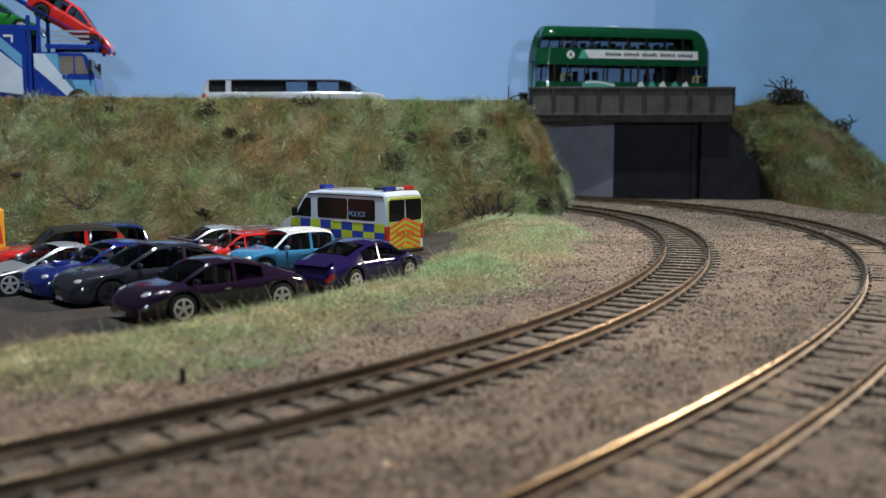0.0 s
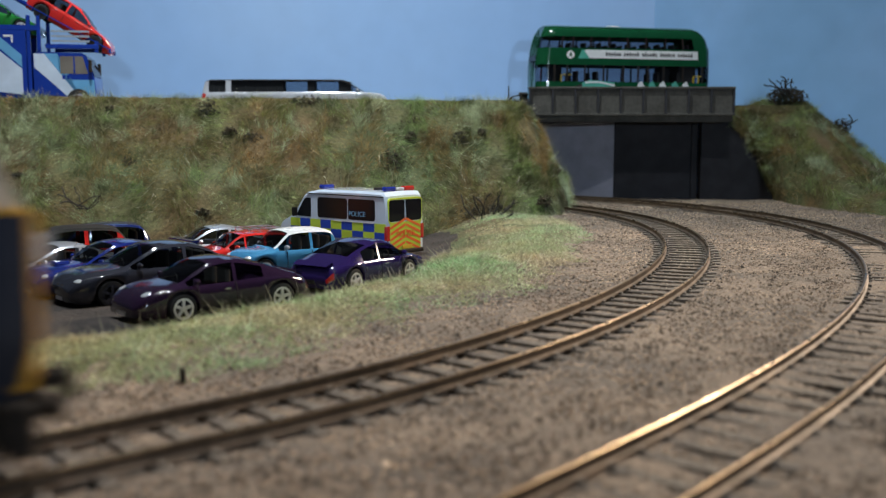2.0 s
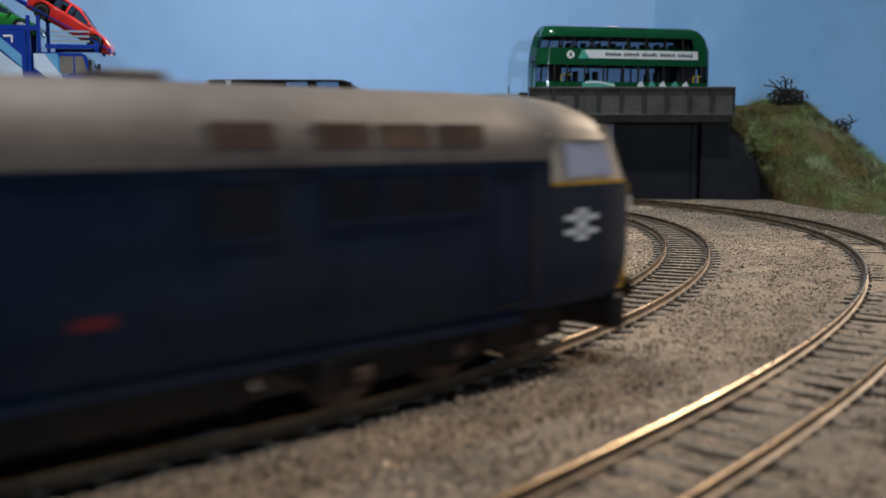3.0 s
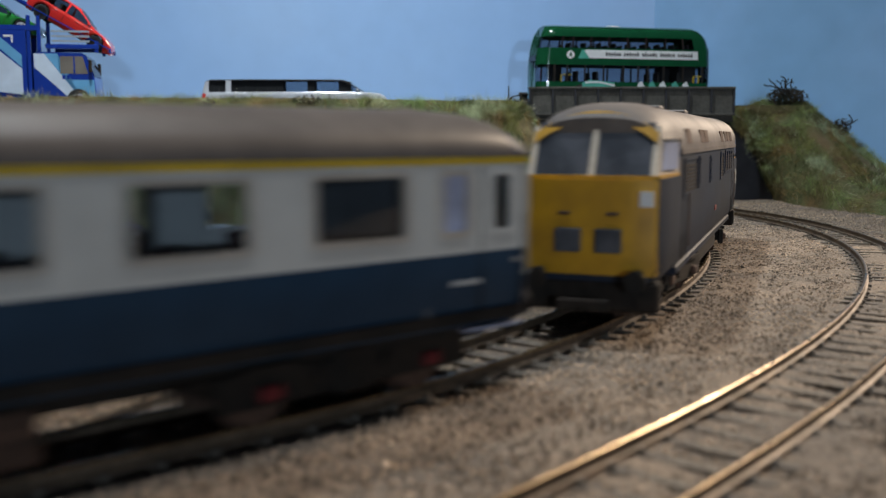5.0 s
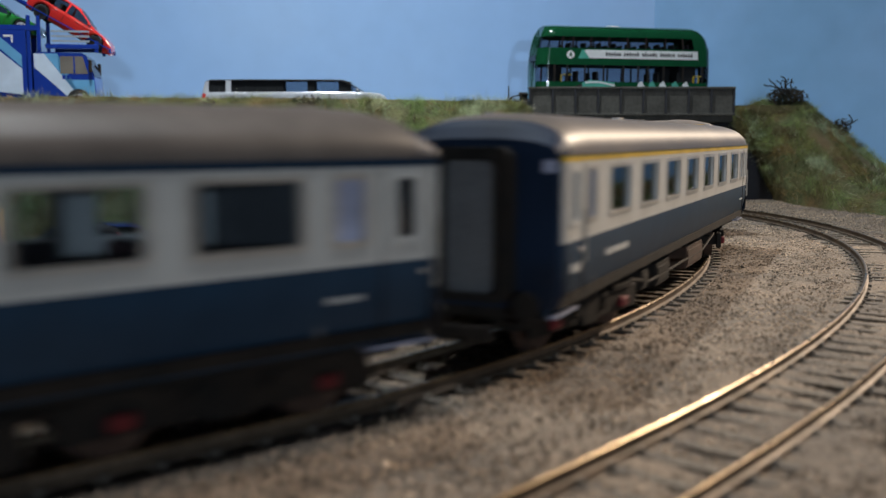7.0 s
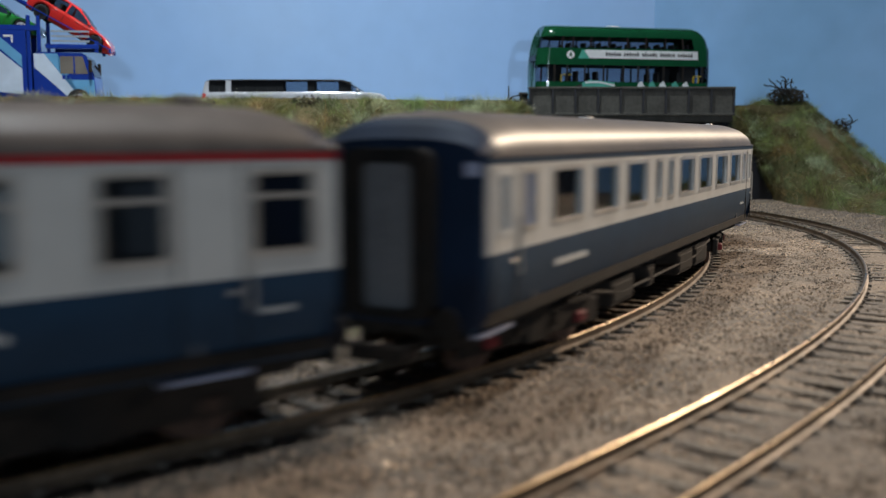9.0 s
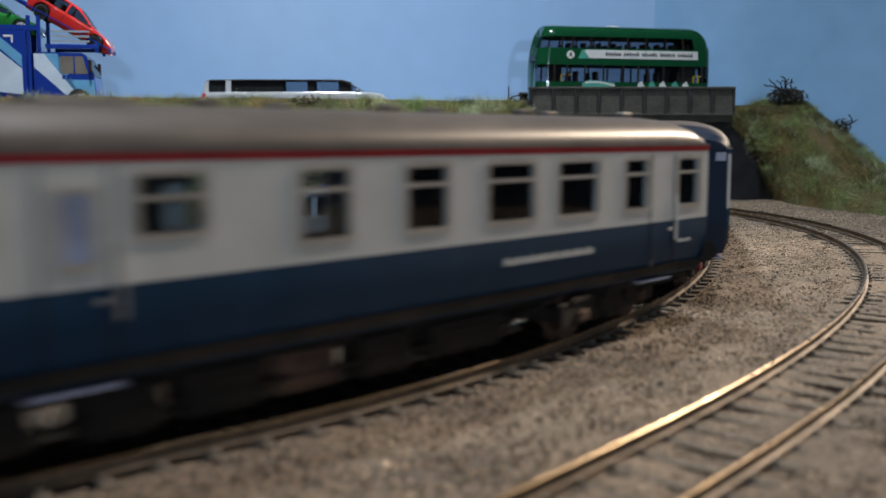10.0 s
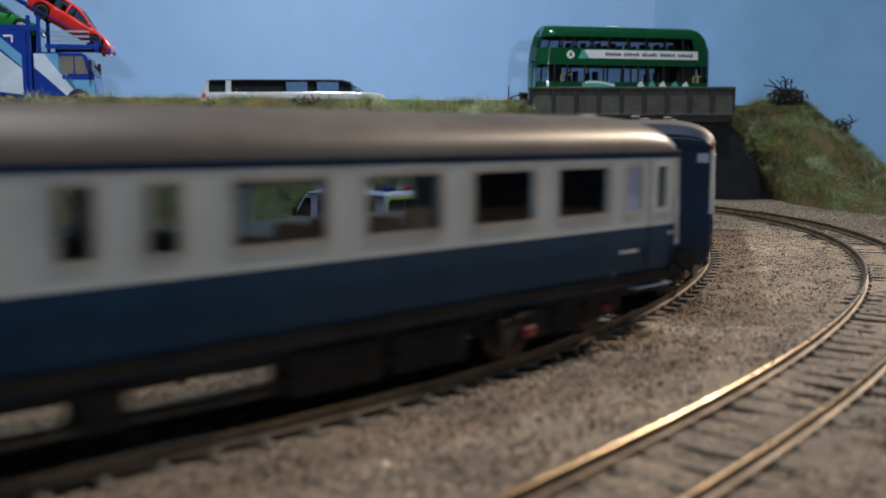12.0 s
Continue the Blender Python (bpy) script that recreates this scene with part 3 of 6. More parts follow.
ends = [(-124, 4.6, "door"), (124, 4.6, "door"), (-112.5, 6.0, "frost"), (112.5, 6.0, "frost")]
first_class = mk2_windows(sorted(ends + [(-88.5 + i * 30.1, 18.4, "pane") for i in range(7)]))
second_class = mk2_windows(sorted(ends + [(x, 18.2, "pane") for x in (-91, -65, -39, 16.2, 42.4, 69, 94.3)] + [(-17.4, 5.8, "pane"), (-4.3, 5.8, "pane")]))
buffet = sorted([(116, 126.5, 28.4, 39.7, "vent"), (92.7, 102.5, 28.4, 39.7, "vent"), (67, 81.8, 28.4, 39.7, "vent"), (44.2, 59, 28.4, 39.7, "vent"), (21.8, 33.1, 28.4, 39.7, "vent"), (-2, 8.7, 28.4, 39.7, "vent"),
                 (-31, -19.7, 31.2, 39.7, "vent"), (-42.5, -37.5, 28.0, 37.6, "frost"), (-63, -52, 31.2, 39.7, "vent"), (-100, -94.5, 28.0, 37.6, "frost"), (-121, -110.5, 28.4, 39.7, "vent")])
dark_stripe = "rail_blue"
coaches = [
    coach("first_class_coach", "blue and grey first class coach with yellow cantrail stripe", first_class, "stripe_yellow", (-124, 124), [(-100, -80, 19.2, 2.2), (112, 119, 19.2, 1.2), (-126, -120, 18.4, 2.6)], [(12, 41, 2.6, "rust"), (-34, -16, 3.0, "black"), (-52, -44, 4.5, "black")]),
    coach("second_class_coach", "blue and grey second class coach with dark roof edge", second_class, dark_stripe, (-124, 124), [(-98, -78, 19.2, 2.2), (108, 115, 19.2, 1.2)], [(20, 40, 2.4, "black"), (43, 62, 2.6, "black"), (-16, -9, 3.6, "black"), (-50, -30, 3.0, "black")]),
    coach("buffet_coach", "older blue and grey buffet coach with red cantrail stripe", buffet, "stripe_red", (109, -40, -97), [(49.5, 80.5, 19.4, 2.2), (117, 123, 19.2, 1.1)], [(-58, -46, 3.2, "black"), (-38, -26, 2.6, "black"), (-22, -8, 2.6, "black"), (-4, 8, 3.0, "rust"), (14, 26, 2.6, "black"), (32, 52, 3.4, "black")], old=True),
    coach("second_class_coach", "blue and grey second class coach at the train's rear", second_class, dark_stripe, (-124, 124), [(-98, -78, 19.2, 2.2), (108, 115, 19.2, 1.2)], [(20, 40, 2.4, "black"), (43, 62, 2.6, "black"), (-16, -9, 3.6, "black"), (-50, -30, 3.0, "black")]),
]


def locomotive():
    """A diesel hydraulic locomotive with yellow ends and a pale weathered roof."""
    root = thing("diesel_locomotive", P(0, 0, 0), "weathered dark blue diesel locomotive with yellow ends", "locomotive")
    L, W, ZB, ZC, ZT = 131.0, 17.2, 11.5, 41.5, 53.3

    def plan(x):
        e = max(0.0, (abs(x) - (L - 13)) / 13)
        return W * (1 - 0.10 * e ** 2)

    xs_ = [-L + 1.2, -L + 3, -L + 7, -L + 13, -L + 28.2, -L + 28.6] + [-L + 29 + (2 * L - 58) * i / 8 for i in range(1, 8)] + [L - 28.6, L - 28.2, L - 13, L - 7, L - 3, L - 1.2]
    sec = []
    for x in xs_:
        w = plan(x)
        hz = 35.4 if abs(x) > L - 28.4 else ZC
        prof = [(0, ZB), (w - 2.2, ZB), (w - 0.7, ZB + 2.5), (w, ZB + 9), (w, 26), (w - 0.1, hz)]
        sec.append([(x, y, z) for y, z in mirror_pts(prof)])
    part("body", loft(sec), M["loco_blue"], root, "weathered dark blue body", smooth=True)
    part("skirt", B((-96, 96, -W + 1.2, W - 1.2, 9.2, ZB + 0.2), bevel=0.5), M["loco_blue"], root)
    # roof: pale shell with a curved ridge, falling to a visor over the windscreens
    half = coach_section(W, 0, ZC, ZT)
    rs = []
    for x, k, w in ((-L + 7.6, 0.60, 0.86), (-L + 10, 0.72, 0.92), (-L + 16, 0.85, 0.97), (-L + 28, 0.95, 1.0), (-L + 29, 0.955, 1.0), (-L + 40, 1.0, 1.0), (L - 40, 1.0, 1.0), (L - 29, 0.955, 1.0), (L - 28, 0.95, 1.0), (L - 16, 0.85, 0.97), (L - 10, 0.72, 0.92), (L - 7.6, 0.60, 0.86)):
        zc = ZC if abs(x) < L - 28.5 else ZC + 2.9
        rs.append([(x, y * w, max(zc, ZC + (z - ZC) * k + (0 if zc == ZC else 0.8))) for y, z in mirror_pts(half)])
    part("roof", loft(rs), M["loco_roof"], root, "pale weathered roof", smooth=True)
    for sy in (-1, 1):
        part("roof_rail", B((-L + 29, L - 29, sy * W - 0.35, sy * W + 0.35, ZC - 1.0, ZC + 0.3)), M["loco_roof"], root)
        for x0, n in ((-88, 1), (-50, 2), (26, 1), (45, 3)):
            for i in range(n):
                a = x0 + i * 13.5
                part("roof_grille", loft([[(x, sy * y, z) for y, z in ((17.25, 43.2), (16.55, 47.0), (16.0, 46.8), (16.8, 43.0))] for x in (a, a + 11.5)]), M["rust"], root, "dark roof grille")
        for x0, w, z0, z1 in ((24, 14, 29.5, 39.6), (46, 12.2, 31, 40), (58.6, 12.2, 31, 40), (71.2, 12.2, 31, 40), (-19, 4, 30, 39), (-57, 5, 30, 39.5), (-95, 33, 29.5, 39.5)):
            g = part("side_grille", rings(rrect(x0, x0 + w, z0, z1, 0.6), rrect(x0 + 0.8, x0 + w - 0.8, z0 + 0.8, z1 - 0.8, 0.4), 1, sy * (W - 0.2), sy * (W + 0.35)), M["loco_blue"], root, "framed side grille")
            part("louvre", B(*[(x0 + 0.8, x0 + w - 0.8, sy * W - 0.25, sy * W + 0.25, z0 + 1.1 + i * 1.05, z0 + 1.55 + i * 1.05) for i in range(int((z1 - z0 - 2) / 1.05))]), M["grime"], g, "dark dusty louvres")
        for d in (91, -91):
            part("cab_door", rings(rrect(d - 5, d + 5, 13.5, 38, 0.5), rrect(d - 4.7, d + 4.7, 13.8, 37.7, 0.4), 1, sy * (W - 0.15), sy * (W + 0.12)), M["black"], root, "dark cab door joint")
            part("handrail", tube([(d + 6.2, sy * (W + 0.6), 16), (d + 6.2, sy * (W + 0.6), 30)], 0.2), M["rust"], root)
        # the state emblem as two plain bars
        part("emblem", B((107, 117.5, sy * W * 0.99 - 0.25, sy * W * 0.99 + 0.25, 28.4, 29.6), (107, 117.5, sy * W * 0.99 - 0.25, sy * W * 0.99 + 0.25, 25.6, 26.8), (110.5, 114, sy * W * 0.99 - 0.25, sy * W * 0.99 + 0.25, 24.4, 30.8)), M["white"], root, "white emblem of plain bars")
        part("number_plate", B((4, 10, sy * W - 0.2, sy * W + 0.2, 19.6, 21.2)), M["dull_red"], root, "small red name plate")
    for sx in (-1, 1):
        e = lambda a, b: (min(sx * a, sx * b), max(sx * a, sx * b))
        # yellow nose: bulging panel below the screens
        nose = []
        for z, out, w in ((ZB + 1.6, 0.2, 0.895), (ZB + 4, 0.7, 0.905), (20, 1.0, 0.91), (28, 1.2, 0.91), (35.2, 1.4, 0.91)):
            nose.append([(sx * (L - 2.4 + out + b), y * W * w, z) for y, b in ((-1, 0.3), (-0.93, 1.1), (-0.5, 1.7), (0, 1.9), (0.5, 1.7), (0.93, 1.1), (1, 0.3))] + [(sx * (L - 4), y * W * w, z) for y in (1, -1)])
        part("nose", loft(nose), M["yellow"], root, "yellow warning panel on the cab end", smooth=True)
        part("sill_band", loft([[(sx * (L - 2.0 + b + 0.9), y * W * 0.92, z) for y, b in ((-1, -1.4), (-0.9, 0), (-0.5, 0.7), (0, 0.9), (0.5, 0.7), (0.9, 0), (1, -1.4))] + [(sx * (L - 28), y * W * 0.995, z) for y in (1, -1)] for z in (35.2, 36.1)]), M["yellow"], root, "yellow ledge below the windscreens")
        # windscreen pillars lean back to the visor
        def screen(z):
            t = (z - 36) / 11.0
            return L - 2.2 - 6.2 * t
        for y0, y1, nm in ((-15.0, -13.6, "corner_pillar"), (-0.8, 0.8, "centre_pillar"), (13.6, 15.0, "corner_pillar")):
            part(nm, loft([[(sx * (screen(z) - 0.4), y0, z), (sx * (screen(z) + 0.5), y0, z), (sx * (screen(z) + 0.5), y1, z), (sx * (screen(z) - 0.4), y1, z)] for z in (36, 47.4)]), M["cream"], root)
        for y0, y1 in ((-13.6, -0.8), (0.8, 13.6)):
            part("windscreen", loft([[(sx * (screen(z) - 0.2), y0, z), (sx * (screen(z) + 0.1), y0, z), (sx * (screen(z) + 0.1), y1, z), (sx * (screen(z) - 0.2), y1, z)] for z in (36, 48.2)]), M["screen_grey"], root, "windscreen with grey reflections in its colour")
        arch = [(y, 48.6 - 5.2 * (abs(y) / 14.6) ** 2.2) for y in (-14.6, -11, -7, -3, 0, 3, 7, 11, 14.6)]
        part("header_band", loft([[(sx * (screen(z) + 0.9), y, z), (sx * (screen(z) - 1.2), y, z), (sx * (screen(z + 2.4) - 1.2), y, z + 2.4), (sx * (screen(z + 2.4) + 0.9), y, z + 2.4)] for y, z in arch]), M["yellow"], root, "ochre arched band above the screens", smooth=True)
        for sy in (-1, 1):
            ya, yb = min(sy * 14.9, sy * 15.9), max(sy * 14.9, sy * 15.9)
            part("cab_window_frame", loft([[(sx * (L - 28.4), sy * 17.0, 36.0), (sx * (screen(36.0)), sy * 15.2, 36.0), (sx * (screen(36.0)), sy * 14.5, 36.0), (sx * (L - 28.4), sy * 16.2, 36.0)],
                                           [(sx * (L - 29.5), sy * 16.9, 45.4), (sx * (screen(45.4)), sy * 14.9, 45.4), (sx * (screen(45.4)), sy * 14.2, 45.4), (sx * (L - 29.5), sy * 16.1, 45.4)]]), M["cream"], root, "pale cream cab side window surround")
            part("cab_window", loft([[(sx * (L - 23.5), sy * 17.2, 37.2), (sx * (L - 6.2), sy * 15.75, 37.2), (sx * (L - 6.2), sy * 15.5, 37.2), (sx * (L - 23.5), sy * 16.95, 37.2)],
                                     [(sx * (L - 25), sy * 17.15, 43.6), (sx * (L - 9.5), sy * 15.7, 43.6), (sx * (L - 9.5), sy * 15.45, 43.6), (sx * (L - 25), sy * 16.9, 43.6)]]), M["frost"], root, "pale cab side window")
            part("buffer", join(cyl(0, (sy * 11.5, 13.4), 1.3, *e(L - 4, L + 3.5), 10), cyl(0, (sy * 11.5, 12.4), 2.5, *e(L + 3.5, L + 4.4), 16)), M["black"], root, "round black buffer")
            part("headcode_box", B((*e(L - 1, L + 1.6), *sorted((sy * 1.6, sy * 7.8)), 18.4, 24.0), bevel=0.3), M["screen_grey"], root, "dark grey headcode panel")
            part("marker_lamp", B((*e(L - 1, L + 1.7), *sorted((sy * 4.2, sy * 7)), 27.0, 27.8), bevel=0.2), M["rust"], root)
        part("buffer_beam", B((*e(L - 6, L - 1.2), -16.2, 16.2, 4.4, ZB + 0.4), bevel=0.8), M["black"], root, "black buffer beam and valance")
        part("coupling", B((*e(L - 4, L + 6), -2, 2, 5.4, 7.0), (*e(L + 4.6, L + 6), -6, 6, 5.4, 8.2), bevel=0.3), M["black"], root)
        part("end_plate", B((*e(L - 0.5, L + 1.4), -14.8, -11.8, 29.2, 32.6)), M["white"], root, "small white plate on the nose")
    part("fuel_tank", B((-34, 34, -15.4, 15.4, 3.8, 11.6), bevel=1.2), M["black"], root)
    for bx in ((16, 26, -5, 5, ZT - 1, ZT + 1.3), (-52, -42, -5, 5, ZT - 1, ZT + 1.0), (100, 109, -6, 6, ZT - 3.5, ZT - 0.8)):
        part("roof_box", B(bx, bevel=0.5), M["loco_roof"], root, "raised roof box")
    bogies = [bogie(root, bx, 50.0, 7.0, None, "black", 3) for bx in (-78.0, 78.0)]
    return shorten(root, bogies, 0.942), bogies, 75.0


train = [locomotive()] + coaches


# ---- model road vehicles ----
def paint(name, colour, coat=0.6):
    return material(name, colour, 0.14, grain=0.06, size=20, coat=coat)


M["plum"] = paint("plum_paint", (0.020, 0.008, 0.026))
M["violet"] = paint("violet_paint", (0.020, 0.010, 0.075))
M["navy"] = paint("navy_paint", (0.012, 0.022, 0.10))
M["racing_blue"] = paint("racing_blue_paint", (0.012, 0.024, 0.17))
M["graphite"] = paint("graphite_paint", (0.028, 0.030, 0.042))
M["silver"] = material("silver_paint", (0.50, 0.52, 0.57), 0.3, 0.6, grain=0.05, coat=0.5)
M["sky_blue"] = paint("sky_blue_paint", (0.06, 0.25, 0.46))
M["bright_red"] = paint("bright_red_paint", (0.58, 0.025, 0.02))
M["green_car"] = paint("green_paint", (0.02, 0.20, 0.035))
M["bus_green"] = paint("bus_green_paint", (0.006, 0.075, 0.028))
M["lorry_blue"] = paint("lorry_blue_paint", (0.012, 0.045, 0.32))
M["pale_blue"] = paint("pale_blue_paint", (0.16, 0.42, 0.68))
M["mint"] = paint("mint_paint", (0.10, 0.42, 0.32))
M["limo_white"] = paint("limo_white_paint", (0.45, 0.46, 0.49))
M["van_white"] = paint("van_white_paint", (0.66, 0.74, 0.86))
M["hi_yellow"] = material("fluorescent_yellow", (0.55, 0.68, 0.06), 0.4, grain=0.04)
M["hi_blue"] = material("police_blue", (0.015, 0.06, 0.42), 0.4, grain=0.04)
M["orange"] = material("reflective_orange", (0.85, 0.16, 0.03), 0.4, grain=0.04)
M["amber"] = material("truck_yellow", (0.72, 0.36, 0.02), 0.4, grain=0.08)
M["lamp_clear"] = material("clear_lamp", (0.70, 0.72, 0.75), 0.12, 0.3, grain=0.02, coat=1.0)
M["lamp_red"] = material("red_lamp", (0.55, 0.02, 0.015), 0.15, grain=0.02, coat=1.0)
M["lamp_blue"] = material("blue_lamp", (0.012, 0.03, 0.28), 0.15, grain=0.02, coat=1.0)
M["plate_yellow"] = material("yellow_plate", (0.75, 0.50, 0.03), 0.5, grain=0.02)
M["rim"] = material("bright_rim", (0.70, 0.70, 0.71), 0.3, 0.25, grain=0.03)
M["interior"] = material("dark_interior", (0.03, 0.028, 0.027), 0.9)
M["tan"] = material("tan_interior", (0.20, 0.17, 0.14), 0.8)


def ellipsoid(c, r, turn=0.0, n=12, rows=7):
    bm = bmesh.new()
    bmesh.ops.create_uvsphere(bm, u_segments=n, v_segments=rows, radius=1)
    bmesh.ops.scale(bm, vec=r, verts=bm.verts)
    bmesh.ops.rotate(bm, cent=(0, 0, 0), matrix=Matrix.Rotation(turn, 3, "Z"), verts=bm.verts)
    bmesh.ops.translate(bm, vec=c, verts=bm.verts)
    return bm


def road_wheel(parent, x, y, r, width, side, rim="rim", spokes=5):
    """A tyre with a spoked rim, its face outwards."""
    bm = loft([[(x + rr * math.cos(t), y + side * d, r + rr * math.sin(t)) for t in [2 * math.pi * i / 20 for i in range(20)]] for rr, d in ((r * 0.92, -width), (r, -width * 0.8), (r, -0.4), (r * 0.93, 0.0), (r * 0.70, 0.05), (r * 0.68, -0.9))])
    tyre = part("wheel", bm, M["tyre"], parent, "black tyre", smooth=True)
    bms = [rings([(x + r * 0.72 * math.cos(t), r + r * 0.72 * math.sin(t)) for t in [2 * math.pi * i / 20 for i in range(20)]],
                 [(x + r * 0.58 * math.cos(t), r + r * 0.58 * math.sin(t)) for t in [2 * math.pi * i / 20 for i in range(20)]], 1, y - side * 0.7, y + side * 0.12)]
    for i in range(spokes):
        t = 2 * math.pi * i / spokes + 0.4
        c, s = math.cos(t), math.sin(t)
        w = r * 0.11
        bms.append(plate([(x + c * r * 0.1 - s * w, r + s * r * 0.1 + c * w), (x + c * r * 0.62 - s * w * 0.8, r + s * r * 0.62 + c * w * 0.8), (x + c * r * 0.62 + s * w * 0.8, r + s * r * 0.62 - c * w * 0.8), (x + c * r * 0.1 + s * w, r + s * r * 0.1 - c * w)], 1, y - side * 0.5, y + side * 0.08))
    bms.append(cyl(1, (x, r), r * 0.2, y - side * 0.6, y + side * 0.16, 10))
    part("rim", join(*bms), M[rim], tyre, "silver spoked rim")


def curve(table, u):
    """A smooth line through a table of knots that never overshoots."""
    if u <= table[0][0]:
        return table[0][1]
    if u >= table[-1][0]:
        return table[-1][1]
    d = [(q[1] - p[1]) / (q[0] - p[0]) for p, q in zip(table, table[1:])]
    m = [d[0]] + [0.0 if a * b <= 0 else 2 * a * b / (a + b) for a, b in zip(d, d[1:])] + [d[-1]]
    for k, (p, q) in enumerate(zip(table, table[1:])):
        if u <= q[0]:
            h = q[0] - p[0]
            t = (u - p[0]) / h
            return (2 * t ** 3 - 3 * t * t + 1) * p[1] + (t ** 3 - 2 * t * t + t) * h * m[k] + (3 * t * t - 2 * t ** 3) * q[1] + (t ** 3 - t * t) * h * m[k + 1]


def skin(root, xs_, prof, pick, looks, warp=None):
    """A shell along x over half profiles (from the keel up to the ridge); pick(x, band, side) says which part each face belongs to."""
    rows = [prof(x) for x in xs_]
    bms, verts = {}, {}

    def vert(key, i, k, sy):
        y, z = rows[i][k]
        tag_ = (key, i, k, sy if y > 1e-6 else 0)
        if tag_ not in verts:
            p = (xs_[i], sy * y, z)
            verts[tag_] = bms[key].verts.new(warp(*p) if warp else p)
        return verts[tag_]

    for sy in (-1, 1):
        for i in range(len(xs_) - 1):
            for k in range(len(rows[0]) - 1):
                key = pick((xs_[i] + xs_[i + 1]) / 2, k, sy)
                bms.setdefault(key, bmesh.new())
                vs = []
                for q in (vert(key, i, k, sy), vert(key, i + 1, k, sy), vert(key, i + 1, k + 1, sy), vert(key, i, k + 1, sy)):
                    if q not in vs:
                        vs.append(q)
                bms[key].faces.new(vs if sy < 0 else vs[::-1])
    for i in (0, len(xs_) - 1):
        loop_ = [vert("body", i, k, 1) for k in range(len(rows[0]))] + [vert("body", i, k, -1) for k in reversed(range(1, len(rows[0]) - 1))]
        bms["body"].faces.new(loop_)
    for key, bm in bms.items():
        nm, mat, label = looks[key.split("|")[0]]
        ob = part(nm, bm, M[mat], root, label, smooth=True)
        if "glass" in mat or mat == "smoke":
            ob.visible_shadow = False


